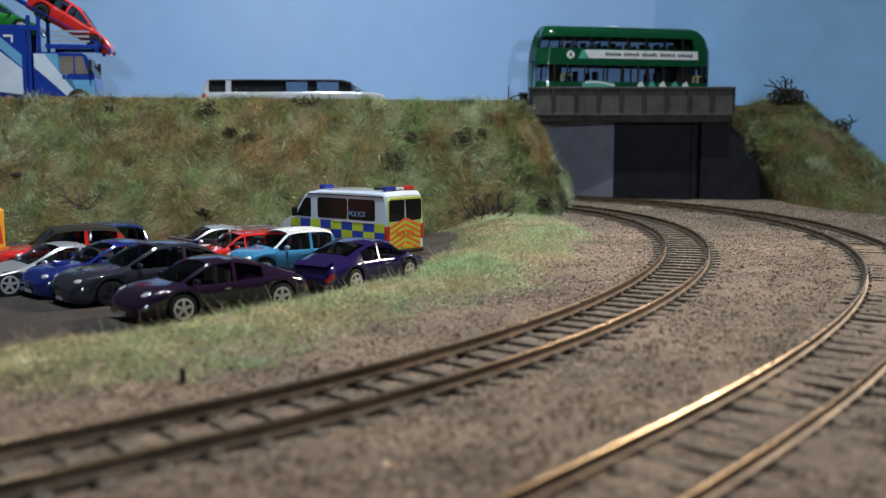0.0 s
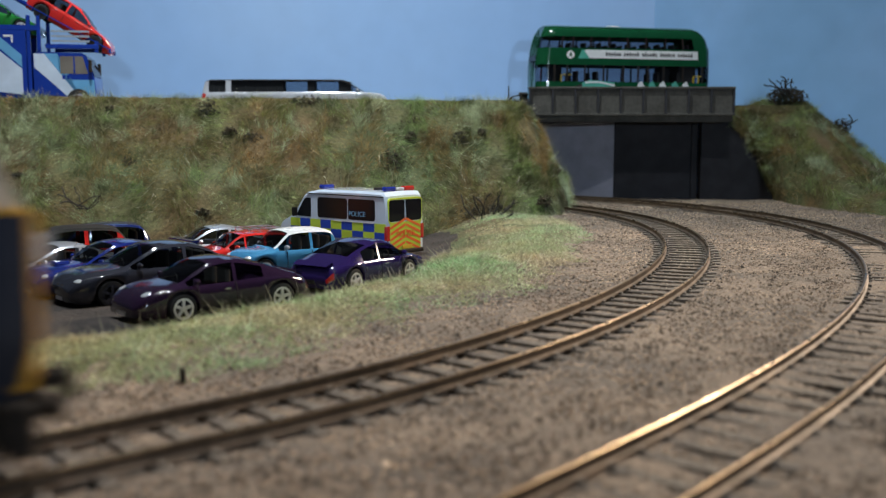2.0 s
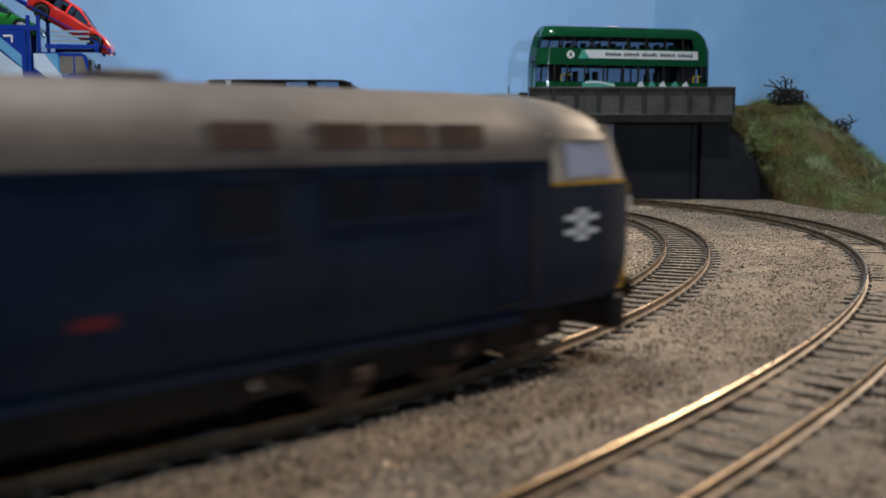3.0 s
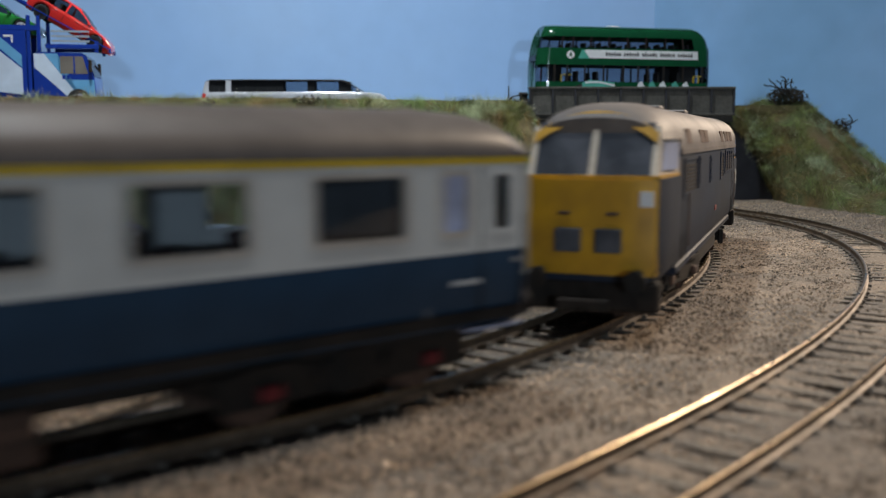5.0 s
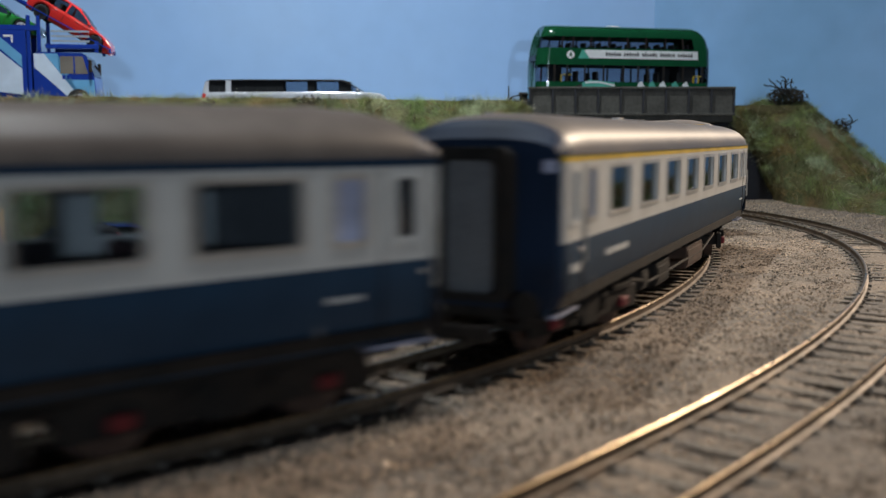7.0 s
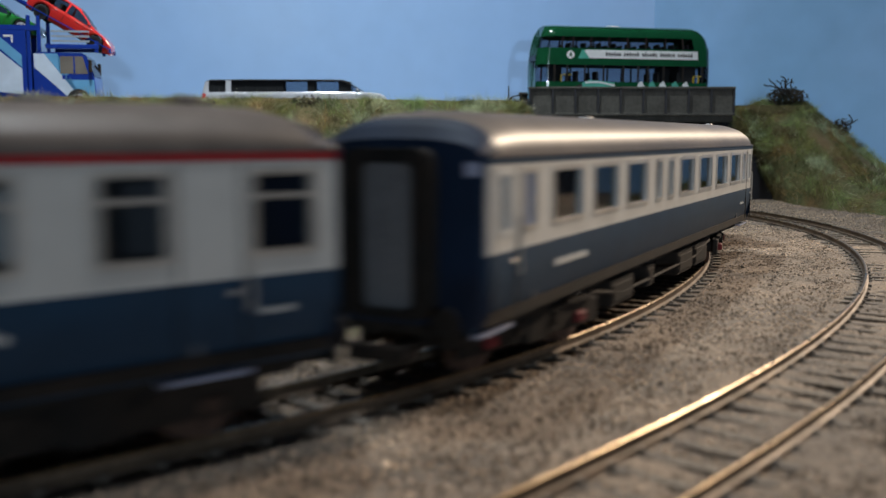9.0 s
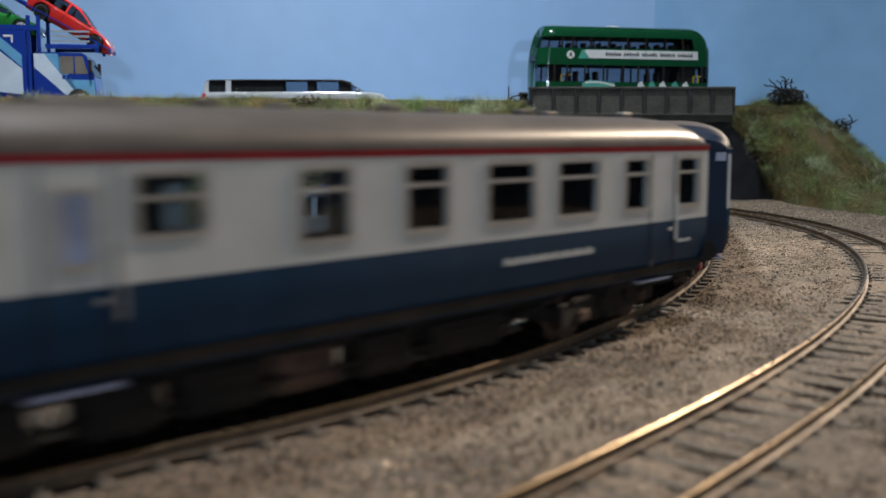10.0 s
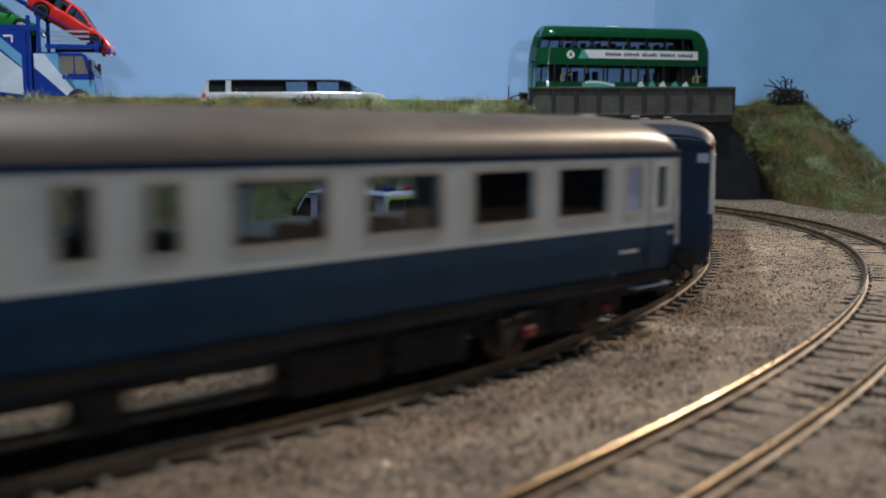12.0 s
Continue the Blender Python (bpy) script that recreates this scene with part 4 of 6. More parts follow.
SHAPES = {
    # top line and belt line along the length (0 tail, 1 nose) as parts of the height; panes: windscreen, rear window and side windows as stretches of the length
    "coupe": dict(top=[(0, 0.36), (0.015, 0.50), (0.05, 0.60), (0.14, 0.70), (0.28, 0.86), (0.40, 0.965), (0.48, 1), (0.56, 0.985), (0.62, 0.93), (0.70, 0.78), (0.765, 0.655), (0.84, 0.62), (0.93, 0.54), (0.98, 0.44), (1, 0.34)],
                  belt=[(0, 0.34), (0.03, 0.50), (0.15, 0.60), (0.3, 0.62), (0.6, 0.60), (0.77, 0.60), (0.84, 0.585), (0.93, 0.50), (1, 0.32)], front=(0.60, 0.765), rear=(0.19, 0.37), side=((0.30, 0.455), (0.475, 0.735)), wheels=(0.20, 0.765), r=4.5),
    "saloon": dict(top=[(0, 0.40), (0.02, 0.58), (0.10, 0.64), (0.16, 0.68), (0.26, 0.86), (0.34, 0.96), (0.44, 1), (0.52, 0.985), (0.58, 0.93), (0.66, 0.78), (0.73, 0.65), (0.85, 0.61), (0.95, 0.53), (1, 0.36)],
                   belt=[(0, 0.38), (0.03, 0.56), (0.15, 0.62), (0.5, 0.60), (0.73, 0.60), (0.85, 0.565), (0.95, 0.49), (1, 0.34)], front=(0.555, 0.73), rear=(0.155, 0.30), side=((0.225, 0.40), (0.42, 0.70)), wheels=(0.19, 0.81), r=4.6),
    "mini": dict(top=[(0, 0.45), (0.01, 0.60), (0.04, 0.80), (0.10, 0.95), (0.2, 0.99), (0.4, 1), (0.53, 0.975), (0.60, 0.86), (0.68, 0.68), (0.72, 0.63), (0.85, 0.60), (0.95, 0.53), (1, 0.38)],
                 belt=[(0, 0.42), (0.03, 0.55), (0.3, 0.57), (0.7, 0.58), (0.85, 0.56), (0.95, 0.49), (1, 0.36)], front=(0.55, 0.70), rear=(0.015, 0.085), side=((0.10, 0.31), (0.34, 0.665)), wheels=(0.17, 0.82), r=4.3),
    "estate": dict(top=[(0, 0.45), (0.01, 0.58), (0.05, 0.82), (0.10, 0.95), (0.2, 0.99), (0.38, 1), (0.48, 0.98), (0.54, 0.90), (0.62, 0.70), (0.66, 0.63), (0.80, 0.60), (0.95, 0.55), (1, 0.42)],
                   belt=[(0, 0.42), (0.03, 0.56), (0.3, 0.58), (0.65, 0.585), (0.85, 0.565), (0.95, 0.52), (1, 0.40)], front=(0.50, 0.64), rear=(0.015, 0.085), side=((0.07, 0.28), (0.30, 0.46), (0.475, 0.61)), wheels=(0.19, 0.80), r=4.3),
    "hatch": dict(top=[(0, 0.42), (0.02, 0.62), (0.09, 0.84), (0.2, 0.96), (0.36, 1), (0.48, 0.98), (0.58, 0.88), (0.70, 0.69), (0.76, 0.62), (0.87, 0.56), (0.95, 0.47), (1, 0.34)],
                  belt=[(0, 0.40), (0.03, 0.58), (0.3, 0.61), (0.7, 0.59), (0.87, 0.53), (0.95, 0.45), (1, 0.32)], front=(0.53, 0.745), rear=(0.03, 0.14), side=((0.15, 0.40), (0.42, 0.70)), wheels=(0.19, 0.825), r=4.9),
    "sports": dict(top=[(0, 0.42), (0.02, 0.60), (0.12, 0.70), (0.24, 0.86), (0.34, 0.98), (0.42, 1), (0.49, 0.96), (0.57, 0.82), (0.66, 0.65), (0.72, 0.60), (0.84, 0.53), (0.95, 0.42), (1, 0.28)],
                   belt=[(0, 0.40), (0.03, 0.58), (0.2, 0.64), (0.5, 0.61), (0.7, 0.575), (0.84, 0.51), (0.95, 0.40), (1, 0.26)], front=(0.48, 0.67), rear=(0.16, 0.31), side=((0.26, 0.355), (0.375, 0.635)), wheels=(0.19, 0.80), r=4.6),
    "limo": dict(top=[(0, 0.50), (0.006, 0.62), (0.022, 0.93), (0.04, 0.985), (0.3, 1), (0.74, 0.995), (0.78, 0.95), (0.83, 0.78), (0.868, 0.63), (0.95, 0.585), (0.985, 0.50), (1, 0.36)],
                 belt=[(0, 0.45), (0.012, 0.60), (0.8, 0.615), (0.87, 0.60), (0.95, 0.56), (1, 0.34)], front=(0.775, 0.865), rear=(0.007, 0.024), side=((0.045, 0.135), (0.165, 0.25), (0.25, 0.44), (0.44, 0.565), (0.565, 0.69), (0.69, 0.85)), wheels=(0.17, 0.875), r=5.2),
}


def model_car(name, m, label, shape, body, L=60, W=25, H=18, roof=None, group="parked model cars", tan=False, category="car", rim="rim"):
    """A die-cast car: one moulded shell with arches, panes let into it, wheels, lamps, mirrors and plates. It faces +x and stands at height 0."""
    s = SHAPES[shape]
    root = thing(name, m, label, category, group)
    lift, w, r = 1.9, W / 2, s["r"]
    X = lambda u: (u - 0.5) * L
    top_ = lambda x: curve(s["top"], x / L + 0.5) * H
    belt_ = lambda x: min(curve(s["belt"], x / L + 0.5) * H, top_(x) - 0.25)
    hubs = [X(u) for u in s["wheels"]]
    arch = r * 1.13
    full = (1 - curve(s["belt"], 0.5)) * H

    def prof(x):
        e = min(1.0, abs(2 * x / L))
        ww = w * (1 - 0.07 * e ** 5 - 0.26 * e ** 18)
        zs = lift + 2.2 * max(0, e - 0.9) * 4
        for h in hubs:
            ww *= 1 + 0.018 * math.exp(-((x - h) / (r * 1.2)) ** 2)
            if abs(x - h) < arch:
                zs = max(zs, r + math.sqrt(arch ** 2 - (x - h) ** 2))
        zt, bl = top_(x), belt_(x)
        zs = min(zs, bl - 1.2)
        g = min(1.0, max(0.0, (zt - bl - 0.6) / full))
        mixed = lambda a, b: a + (b - a) * g
        k, c = bl - zs, zt - bl
        return [(0, zs), (ww * 0.90, zs), (ww * 0.965, zs + k * 0.10), (ww * 0.995, zs + k * 0.36), (ww, zs + k * 0.58), (ww * 0.985, zs + k * 0.80), (ww * 0.955, zs + k * 0.93), (ww * mixed(0.89, 0.90), bl),
                (ww * mixed(0.80, 0.755), bl + c * mixed(0.55, 0.90 if shape == "limo" else 0.82)), (ww * mixed(0.68, 0.69), bl + c * mixed(0.80, 0.93)), (ww * 0.36, bl + c * 0.985), (0, zt)]

    cuts = [X(u) for pair_ in (s["front"], s["rear"], *s["side"]) for u in pair_]
    for h in hubs:
        cuts += [h + arch * q for q in (-0.999, -0.97, -0.88, -0.7, -0.4, 0, 0.4, 0.7, 0.88, 0.97, 0.999)]
    cuts += [-L / 2 * math.cos(math.pi * q / 36) for q in range(37)]
    xs_ = sorted(cuts)
    xs_ = [xs_[0]] + [b for a, b in zip(xs_, xs_[1:]) if b - a > 0.05]

    def inside(x, span):
        return X(span[0]) < x < X(span[1])

    def pick(x, k, sy):
        if k in (9, 10) and inside(x, s["front"]):
            return "windscreen"
        if k in (9, 10) and inside(x, s["rear"]):
            return "rear_window"
        if k == 7:
            for q, span in enumerate(s["side"]):
                if inside(x, span):
                    return "side_window|%d|%d" % (q, sy)
        if k in (4, 5) and x < -L / 2 + L * 0.035:
            return "tail_light|%d" % sy
        if roof and k >= 8 and X(s["rear"][0]) < x < X(s["front"][1]):
            return "roof"
        return "body"

    glass_ = "bus_glass" if shape == "limo" else "car_glass"
    skin(root, xs_, prof, pick, {"body": ("body", body, "glossy painted body"), "windscreen": ("windscreen", glass_, "tinted windscreen"), "rear_window": ("rear_window", glass_, "tinted rear glass"),
                                 "side_window": ("side_window", glass_, "tinted side glass"), "tail_light": ("tail_light", "lamp_red", "red tail light"), "roof": ("roof", roof or body, "contrasting painted roof")})
    part("underbody", B((-L / 2 + 3.5, L / 2 - 3.5, -w * 0.66, w * 0.66, lift + 0.2, H * 0.40), bevel=0.6), M["interior"], root, "dark underbody")
    mid = X((s["rear"][1] + s["front"][0]) / 2)
    fabric = M["tan" if tan else "interior"]
    rows = [mid + 0.5, mid - 8.5] if shape not in ("coupe", "sports", "limo") else [mid + 0.5]
    if shape == "limo":
        rows = [-60, -52, -44, -36, -28, -20, -12, 12.5, 36]
    for x in rows:
        for sy in (-1, 1):
            part("seat", B((x - 2.0, x - 0.3, *sorted((sy * 1.0, sy * w * 0.62)), H * 0.36, H * 0.80), (x - 2.0, x + 3.4, *sorted((sy * 1.0, sy * w * 0.62)), H * 0.36, H * 0.46), bevel=0.5), fabric, root)
    if shape == "limo":
        # Dark blocks added inside so that only two stretches of window show through.
        part("partition", B((-66, -8.5, -w * 0.6, w * 0.6, H * 0.36, H * 0.95), (9.5, 15, -w * 0.6, w * 0.6, H * 0.36, H * 0.95), (33, 42, -w * 0.6, w * 0.6, H * 0.36, H * 0.92)), M["interior"], root, "dark cabin fittings")
    cf = X(s["front"][1])
    part("dashboard", B((cf - 4.5, cf - 1.0, -w * 0.7, w * 0.7, H * 0.40, H * 0.585), bevel=0.6), M["interior"], root)
    part("steering_wheel", rings(rrect(-1.7, 1.7, -1.7, 1.7, 1.6), rrect(-1.3, 1.3, -1.3, 1.3, 1.2), 0, -0.2, 0.2), M["interior"], root, at=P(cf - 5.4, -w * 0.36, H * 0.62))
    u_h = 0.945 if shape != "coupe" else 0.93
    xh = X(u_h)
    zh = prof(xh)[8][1]
    for sy in (-1, 1):
        wh = prof(xh)[5][0]
        if shape == "coupe":
            part("headlight", ellipsoid((xh - 1.4, sy * wh * 0.74, zh - 0.9), (3.0, 2.1, 1.5), -0.3 * sy), M["lamp_clear"], root, "clear oval headlight", smooth=True)
        else:
            part("headlight", ellipsoid((xh - 0.4, sy * wh * 0.76, zh - 1.3), (2.4, 2.3, 1.25), -0.45 * sy), M["lamp_clear"], root, "clear headlight", smooth=True)
        part("indicator", ellipsoid((xh + 0.5, sy * wh * 0.84, zh - 2.6), (1.3, 1.0, 0.6), -0.5 * sy, 8, 5), M["orange"], root, "orange indicator", smooth=True)
        part("fog_lamp", ellipsoid((X(0.975), sy * wh * 0.58, lift + 2.2), (1.0, 1.1, 0.7), 0, 8, 5), M["lamp_clear"], root, smooth=True)
        ym = prof(cf - 4)[7][0]
        zm = belt_(cf - 4)
        part("mirror", join(ellipsoid((cf - 4.2, sy * (ym + 1.6), zm + 1.3), (0.9, 1.5, 1.0), 0.25 * sy, 10, 6), tube([(cf - 4.0, sy * (ym - 0.2), zm), (cf - 4.2, sy * (ym + 1.2), zm + 0.9)], 0.35, 5)), M["silver"] if body == "sky_blue" else M[body], root, "door mirror", smooth=True)
        for x in (X(s["side"][-1][1]) - 3.2, X(s["side"][-1][0]) - 0.4):
            line_ = [(x, sy * (y + 0.03), z) for y, z in prof(x)[2:8]]
            part("door_joint", tube(line_, 0.13, 4), M["black"], root)
        xd = X(s["side"][-1][0]) + 1.6
        part("door_handle", B((xd, xd + 2.0, *sorted((sy * (prof(xd)[5][0] - 0.3), sy * (prof(xd)[5][0] + 0.35))), prof(xd)[5][1] - 0.3, prof(xd)[5][1] + 0.2), bevel=0.1), M["chrome"] if body in ("violet", "plum", "silver") else M[body], root)
        part("sill_trim", B((hubs[0] + arch + 0.6, hubs[1] - arch - 0.6, *sorted((sy * w * 0.93, sy * w * 0.99)), lift + 0.1, lift + 0.6)), M["black"], root)
        for h in hubs:
            road_wheel(root, h, sy * w * 0.995, r, 3.6, sy, rim)
    part("grille", B((X(0.975), X(0.992), -w * 0.42, w * 0.42, lift + 2.2, lift + 3.8), bevel=0.3), M["interior"], root, "dark grille")
    part("front_plate", B((L / 2 - 0.6, L / 2 + 0.15, -2.8, 2.8, lift + 0.9, lift + 2.1)), M["white"], root, "blank white plate")
    part("rear_plate", B((-L / 2 - 0.15, -L / 2 + 0.6, -2.8, 2.8, H * 0.24, H * 0.31)), M["plate_yellow" if body != "violet" else "interior"], root, "blank plate")
    part("wiper", tube([(cf - 0.2, -3, top_(cf - 0.2) + 0.15), (cf - 2.6, 2.6, top_(cf - 2.6) + 0.1)], 0.1, 4), M["black"], root)
    if shape == "coupe":
        part("spoiler", loft([[(-L / 2 + a, y, z) for y in (-w * 0.66, -w * 0.4, 0, w * 0.4, w * 0.66)] for a, z in ((0.4, H * 0.59), (3.8, H * 0.66), (4.2, H * 0.63), (0.8, H * 0.55))], closed=False), M[body], root, "raised rear spoiler")
        for sy in (-1, 1):
            part("side_intake", ellipsoid((hubs[0] + arch + 1.6, sy * w * 0.97, H * 0.42), (0.9, 0.45, 1.8), 0, 8, 6), M["interior"], root, "dark side air intake", smooth=True)
    if shape == "saloon" and body == "racing_blue":
        part("bonnet_scoop", B((L * 0.27, L * 0.36, -2.8, 2.8, H * 0.56, H * 0.67), bevel=0.7), M[body], root, "bonnet air scoop")
        part("rear_wing", B((-L / 2 + 1, -L / 2 + 4, -w * 0.75, w * 0.75, H * 0.86, H * 0.90), (-L / 2 + 1.5, -L / 2 + 3.5, -w * 0.7, -w * 0.64, H * 0.6, H * 0.87), (-L / 2 + 1.5, -L / 2 + 3.5, w * 0.64, w * 0.7, H * 0.6, H * 0.87)), M[body], root, "raised rear wing")
    if shape == "saloon" and body == "graphite":
        for sy in (-1, 1):
            part("kidney_grille", B((L / 2 - 1.6, L / 2 - 0.3, *sorted((sy * 0.4, sy * 3.0)), lift + 4.0, lift + 6.0), bevel=0.3), M["black"], root, "dark twin grille opening")
    if shape == "estate" and body == "bright_red":
        wt = w * 0.66
        part("roof_rack", join(*[tube([(X(0.12) + k * 5, -wt, H - 0.6), (X(0.12) + k * 5, -wt * 0.9, H + 1.1), (X(0.12) + k * 5, wt * 0.9, H + 1.1), (X(0.12) + k * 5, wt, H - 0.6)], 0.3) for k in range(4)],
                               *[tube([(X(0.10), sy * wt * 0.9, H + 1.1), (X(0.42), sy * wt * 0.9, H + 1.1)], 0.3) for sy in (-1, 1)]), M["silver"], root, "silver roof rack")
    return root


def yard_z(y):
    return YARD - 0.02 * (y - 290)


def park(name, x, y, heading, label, shape, body, **k):
    return model_car(name, P(x, y, yard_z(y), heading), label, shape, body, **k)


park("sports_coupe", -73, 301, -139, "dark plum die-cast sports coupe parked on bare earth", "coupe", "plum", L=60, W=24.5, H=18.2, tan=True)
park("sports_coupe", -32, 367, 57, "glossy violet die-cast sports coupe beside the police van", "coupe", "violet", L=60, W=24.5, H=18.2, tan=True)
park("saloon_car", -101, 334, -139, "dark graphite saloon model with a large windscreen", "saloon", "graphite", L=67, W=26, H=20, rim="graphite")
park("rally_saloon", -121, 350, -137, "bright blue rally saloon model with bonnet scoop", "saloon", "racing_blue", L=62, W=24.5, H=19, rim="graphite")
park("sports_car", -148, 357, -136, "silver low sports car model with red interior", "sports", "silver", L=62, W=25, H=17, tan=True)
park("small_hatchback", -158, 392, -150, "red small hatchback model with black roof", "mini", "bright_red", L=54, W=25, H=21, roof="black")
park("estate_car", -162, 430, -152, "dark navy estate car model behind the red hatchback", "estate", "navy", L=58, W=24, H=19.5)
park("classic_coupe", -104, 432, -150, "silver grey classic coupe model", "saloon", "silver", L=57, W=22.5, H=18.5, tan=True)
park("estate_car", -91, 413, -143, "bright red estate model with silver roof rack", "estate", "bright_red", L=52, W=22, H=17, tan=True)
park("small_hatchback", -67, 400, -141, "sky blue small hatchback model with white roof", "mini", "sky_blue", L=45, W=22.5, H=19.5, roof="white", tan=True)


def police_van():
    """A high van in white with blue and yellow checks and a chevron tail."""
    L, W, H = 77.5, 26.5, 33.2
    root = thing("police_van", P(-48, 492, yard_z(492), 140), "white police van with blue and yellow checks", "van")
    w = W / 2
    prof = [(-L / 2, 3), (-L / 2, H * 0.55), (-L / 2 + 1.0, H * 0.93), (-L / 2 + 3, H - 0.3), (-L / 2 + 12, H), (8, H - 0.2), (17, H * 0.95), (20, H * 0.90), (28, H * 0.58), (L / 2 - 2, H * 0.46), (L / 2, H * 0.38), (L / 2, 4), (L / 2 - 3, 3)]
    secs = []
    for y, k in ((-w, 0.955), (-w * 0.93, 0.99), (-w * 0.7, 1.0), (0, 1.005), (w * 0.7, 1.0), (w * 0.93, 0.99), (w, 0.955)):
        secs.append([(x * (1 if abs(y) < w * 0.95 else 0.985), y, z * (k if z > H * 0.6 else 1)) for x, z in prof])
    part("body", loft(secs), M["van_white"], root, "bluish white van body", smooth=True)
    for sy in (-1, 1):
        y0 = sy * w
        for x0, x1, nm in ((-31, -12.5, "side_window"), (-12, 9.5, "side_window"), (14.5, 24, "cab_window")):
            pts = rrect(x0, x1, H * 0.56, H * 0.87, 1.4) if nm != "cab_window" else [(14.5, H * 0.56), (24.5, H * 0.56), (25, H * 0.6), (19.5, H * 0.83), (18, H * 0.85), (14.5, H * 0.85)]
            part(nm, plate(pts, 1, y0 - sy * 0.3, y0 + sy * 0.12), M["dark_glass"], root, "dark van window")
        sq = 7.6
        for i in range(9):
            for j in range(2):
                x0 = -L / 2 + 0.6 + i * sq
                part("check_square", B((x0, x0 + sq, min(y0 - sy * 0.2, y0 + sy * 0.1), max(y0 - sy * 0.2, y0 + sy * 0.1), H * 0.27 + j * H * 0.13, H * 0.27 + (j + 1) * H * 0.13)), M["hi_yellow" if (i + j) % 2 else "hi_blue"], root, "yellow reflective square" if (i + j) % 2 else "blue reflective square")
        part("gutter", B((-L / 2 + 2, 17, min(y0, y0 + sy * 0.3), max(y0, y0 + sy * 0.3), H * 0.91, H * 0.925)), M["black"], root)
        part("slide_rail", B((-30, -2, min(y0, y0 + sy * 0.25), max(y0, y0 + sy * 0.25), H * 0.525, H * 0.54)), M["white"], root)
        part("mirror", B((24, 25.6, min(sy * (w + 0.4), sy * (w + 3.6)), max(sy * (w + 0.4), sy * (w + 3.6)), H * 0.56, H * 0.70), bevel=0.4), M["black"], root)
        part("tail_light", B((-L / 2 - 0.25, -L / 2 + 1.8, min(sy * (w - 2.2), sy * (w + 0.15)), max(sy * (w - 2.2), sy * (w + 0.15)), H * 0.28, H * 0.50), bevel=0.3), M["lamp_red"], root, "tall red tail light")
        part("rear_window", plate(rrect(*sorted((sy * 0.8, sy * (w - 1.6))), H * 0.56, H * 0.87, 1.0), 0, -L / 2 - 0.15 + (0.0), -L / 2 + 1.6), M["dark_glass"], root, "dark rear door window")
        for x in (-22.0, 24.0):
            part("wheel_arch", cyl(1, (x, 5), 6.2, sy * w * 0.6, sy * w * 1.004, 22), M["interior"], root)
            road_wheel(root, x, sy * w * 1.01, 5.0, 4, sy, "silver")
        for i in range(5):
            z0 = H * 0.14 + i * H * 0.085
            part("chevron", plate([(sy * 0.3, z0 + 3.0), (sy * (w - 2.4), z0 - 1.2), (sy * (w - 2.4), z0 + 0.1), (sy * 0.3, z0 + 4.3)], 0, -L / 2 - 0.18, -L / 2 + 0.2), M["orange"], root, "orange reflective chevron")
    part("tail_panel", B((-L / 2 - 0.08, -L / 2 + 0.4, -w + 2.2, w - 2.2, H * 0.14, H * 0.53)), M["hi_yellow"], root, "yellow reflective tail panel")
    part("tail_border", rings(rrect(-w + 1.2, w - 1.2, H * 0.52, H * 0.90, 1.8), rrect(-w + 2.2, w - 2.2, H * 0.55, H * 0.875, 1.4), 0, -L / 2 - 0.12, -L / 2 + 1.2), M["hi_yellow"], root, "yellow reflective door edge")
    part("bumper", B((-L / 2 - 0.9, -L / 2 + 2, -w + 0.4, w - 0.4, 2.6, 4.6), bevel=0.5), M["black"], root)
    part("plate", B((-L / 2 - 0.4, -L / 2, -4.6, 2.4, H * 0.15, H * 0.205)), M["plate_yellow"], root, "blank yellow plate")
    part("light_bar", B((-L / 2 + 3, -L / 2 + 6.2, -w + 3, -3, H - 0.2, H + 2.0), bevel=0.5), M["lamp_red"], root, "red roof lamp")
    part("light_bar", B((-L / 2 + 3, -L / 2 + 6.2, -3, 3, H - 0.2, H + 1.6), bevel=0.5), M["lamp_clear"], root, "clear roof lamp")
    part("light_bar", B((-L / 2 + 3, -L / 2 + 6.2, 3, w - 3, H - 0.2, H + 2.0), bevel=0.5), M["lamp_blue"], root, "blue roof lamp")
    part("roof_vent", B((-L / 2 + 8, -L / 2 + 17, -5, 5, H - 0.2, H + 1.2), bevel=0.4), M["black"], root)
    part("front_light_bar", B((9, 13, 1.5, w - 4, H - 0.4, H + 1.7), bevel=0.6), M["lamp_blue"], root, "blue roof lamp bar")
    part("aerial", tube([(15, 2, H - 1), (15.6, 2, H + 4.4)], 0.2, 4), M["black"], root)
    part("windscreen", loft([[(20.6, y, H * 0.885) for y in (-w * 0.86, 0, w * 0.86)], [(28.3, y, H * 0.60) for y in (-w * 0.88, 0, w * 0.88)]], closed=False), M["dark_glass"], root, "dark windscreen")
    for txt, mat, m in (("POLICE", "pale_blue", P(-13.0, w + 0.16, H * 0.615, 180, 90)), ("POLICE", "orange", P(-L / 2 - 0.22, 6.6, H * 0.335, -90, 90))):
        word(root, txt, m, 2.6 if mat == "pale_blue" else 3.0, M[mat], "reflective police lettering")
    return root


def word(parent, text, m, size, mat, label):
    """Lettering in the built-in font, turned to a mesh."""
    cu = bpy.data.curves.new("word", "FONT")
    cu.body, cu.size, cu.extrude = text, size * MM * 1.35, 0.00006
    tmp = bpy.data.objects.new("word", cu)
    me = bpy.data.meshes.new_from_object(tmp)
    bpy.data.objects.remove(tmp)
    me.materials.clear()
    me.materials.append(mat)
    ob = new("lettering", me)
    ob.parent, ob.matrix_basis = parent, m
    ob["label"] = label
    return ob


police_van()


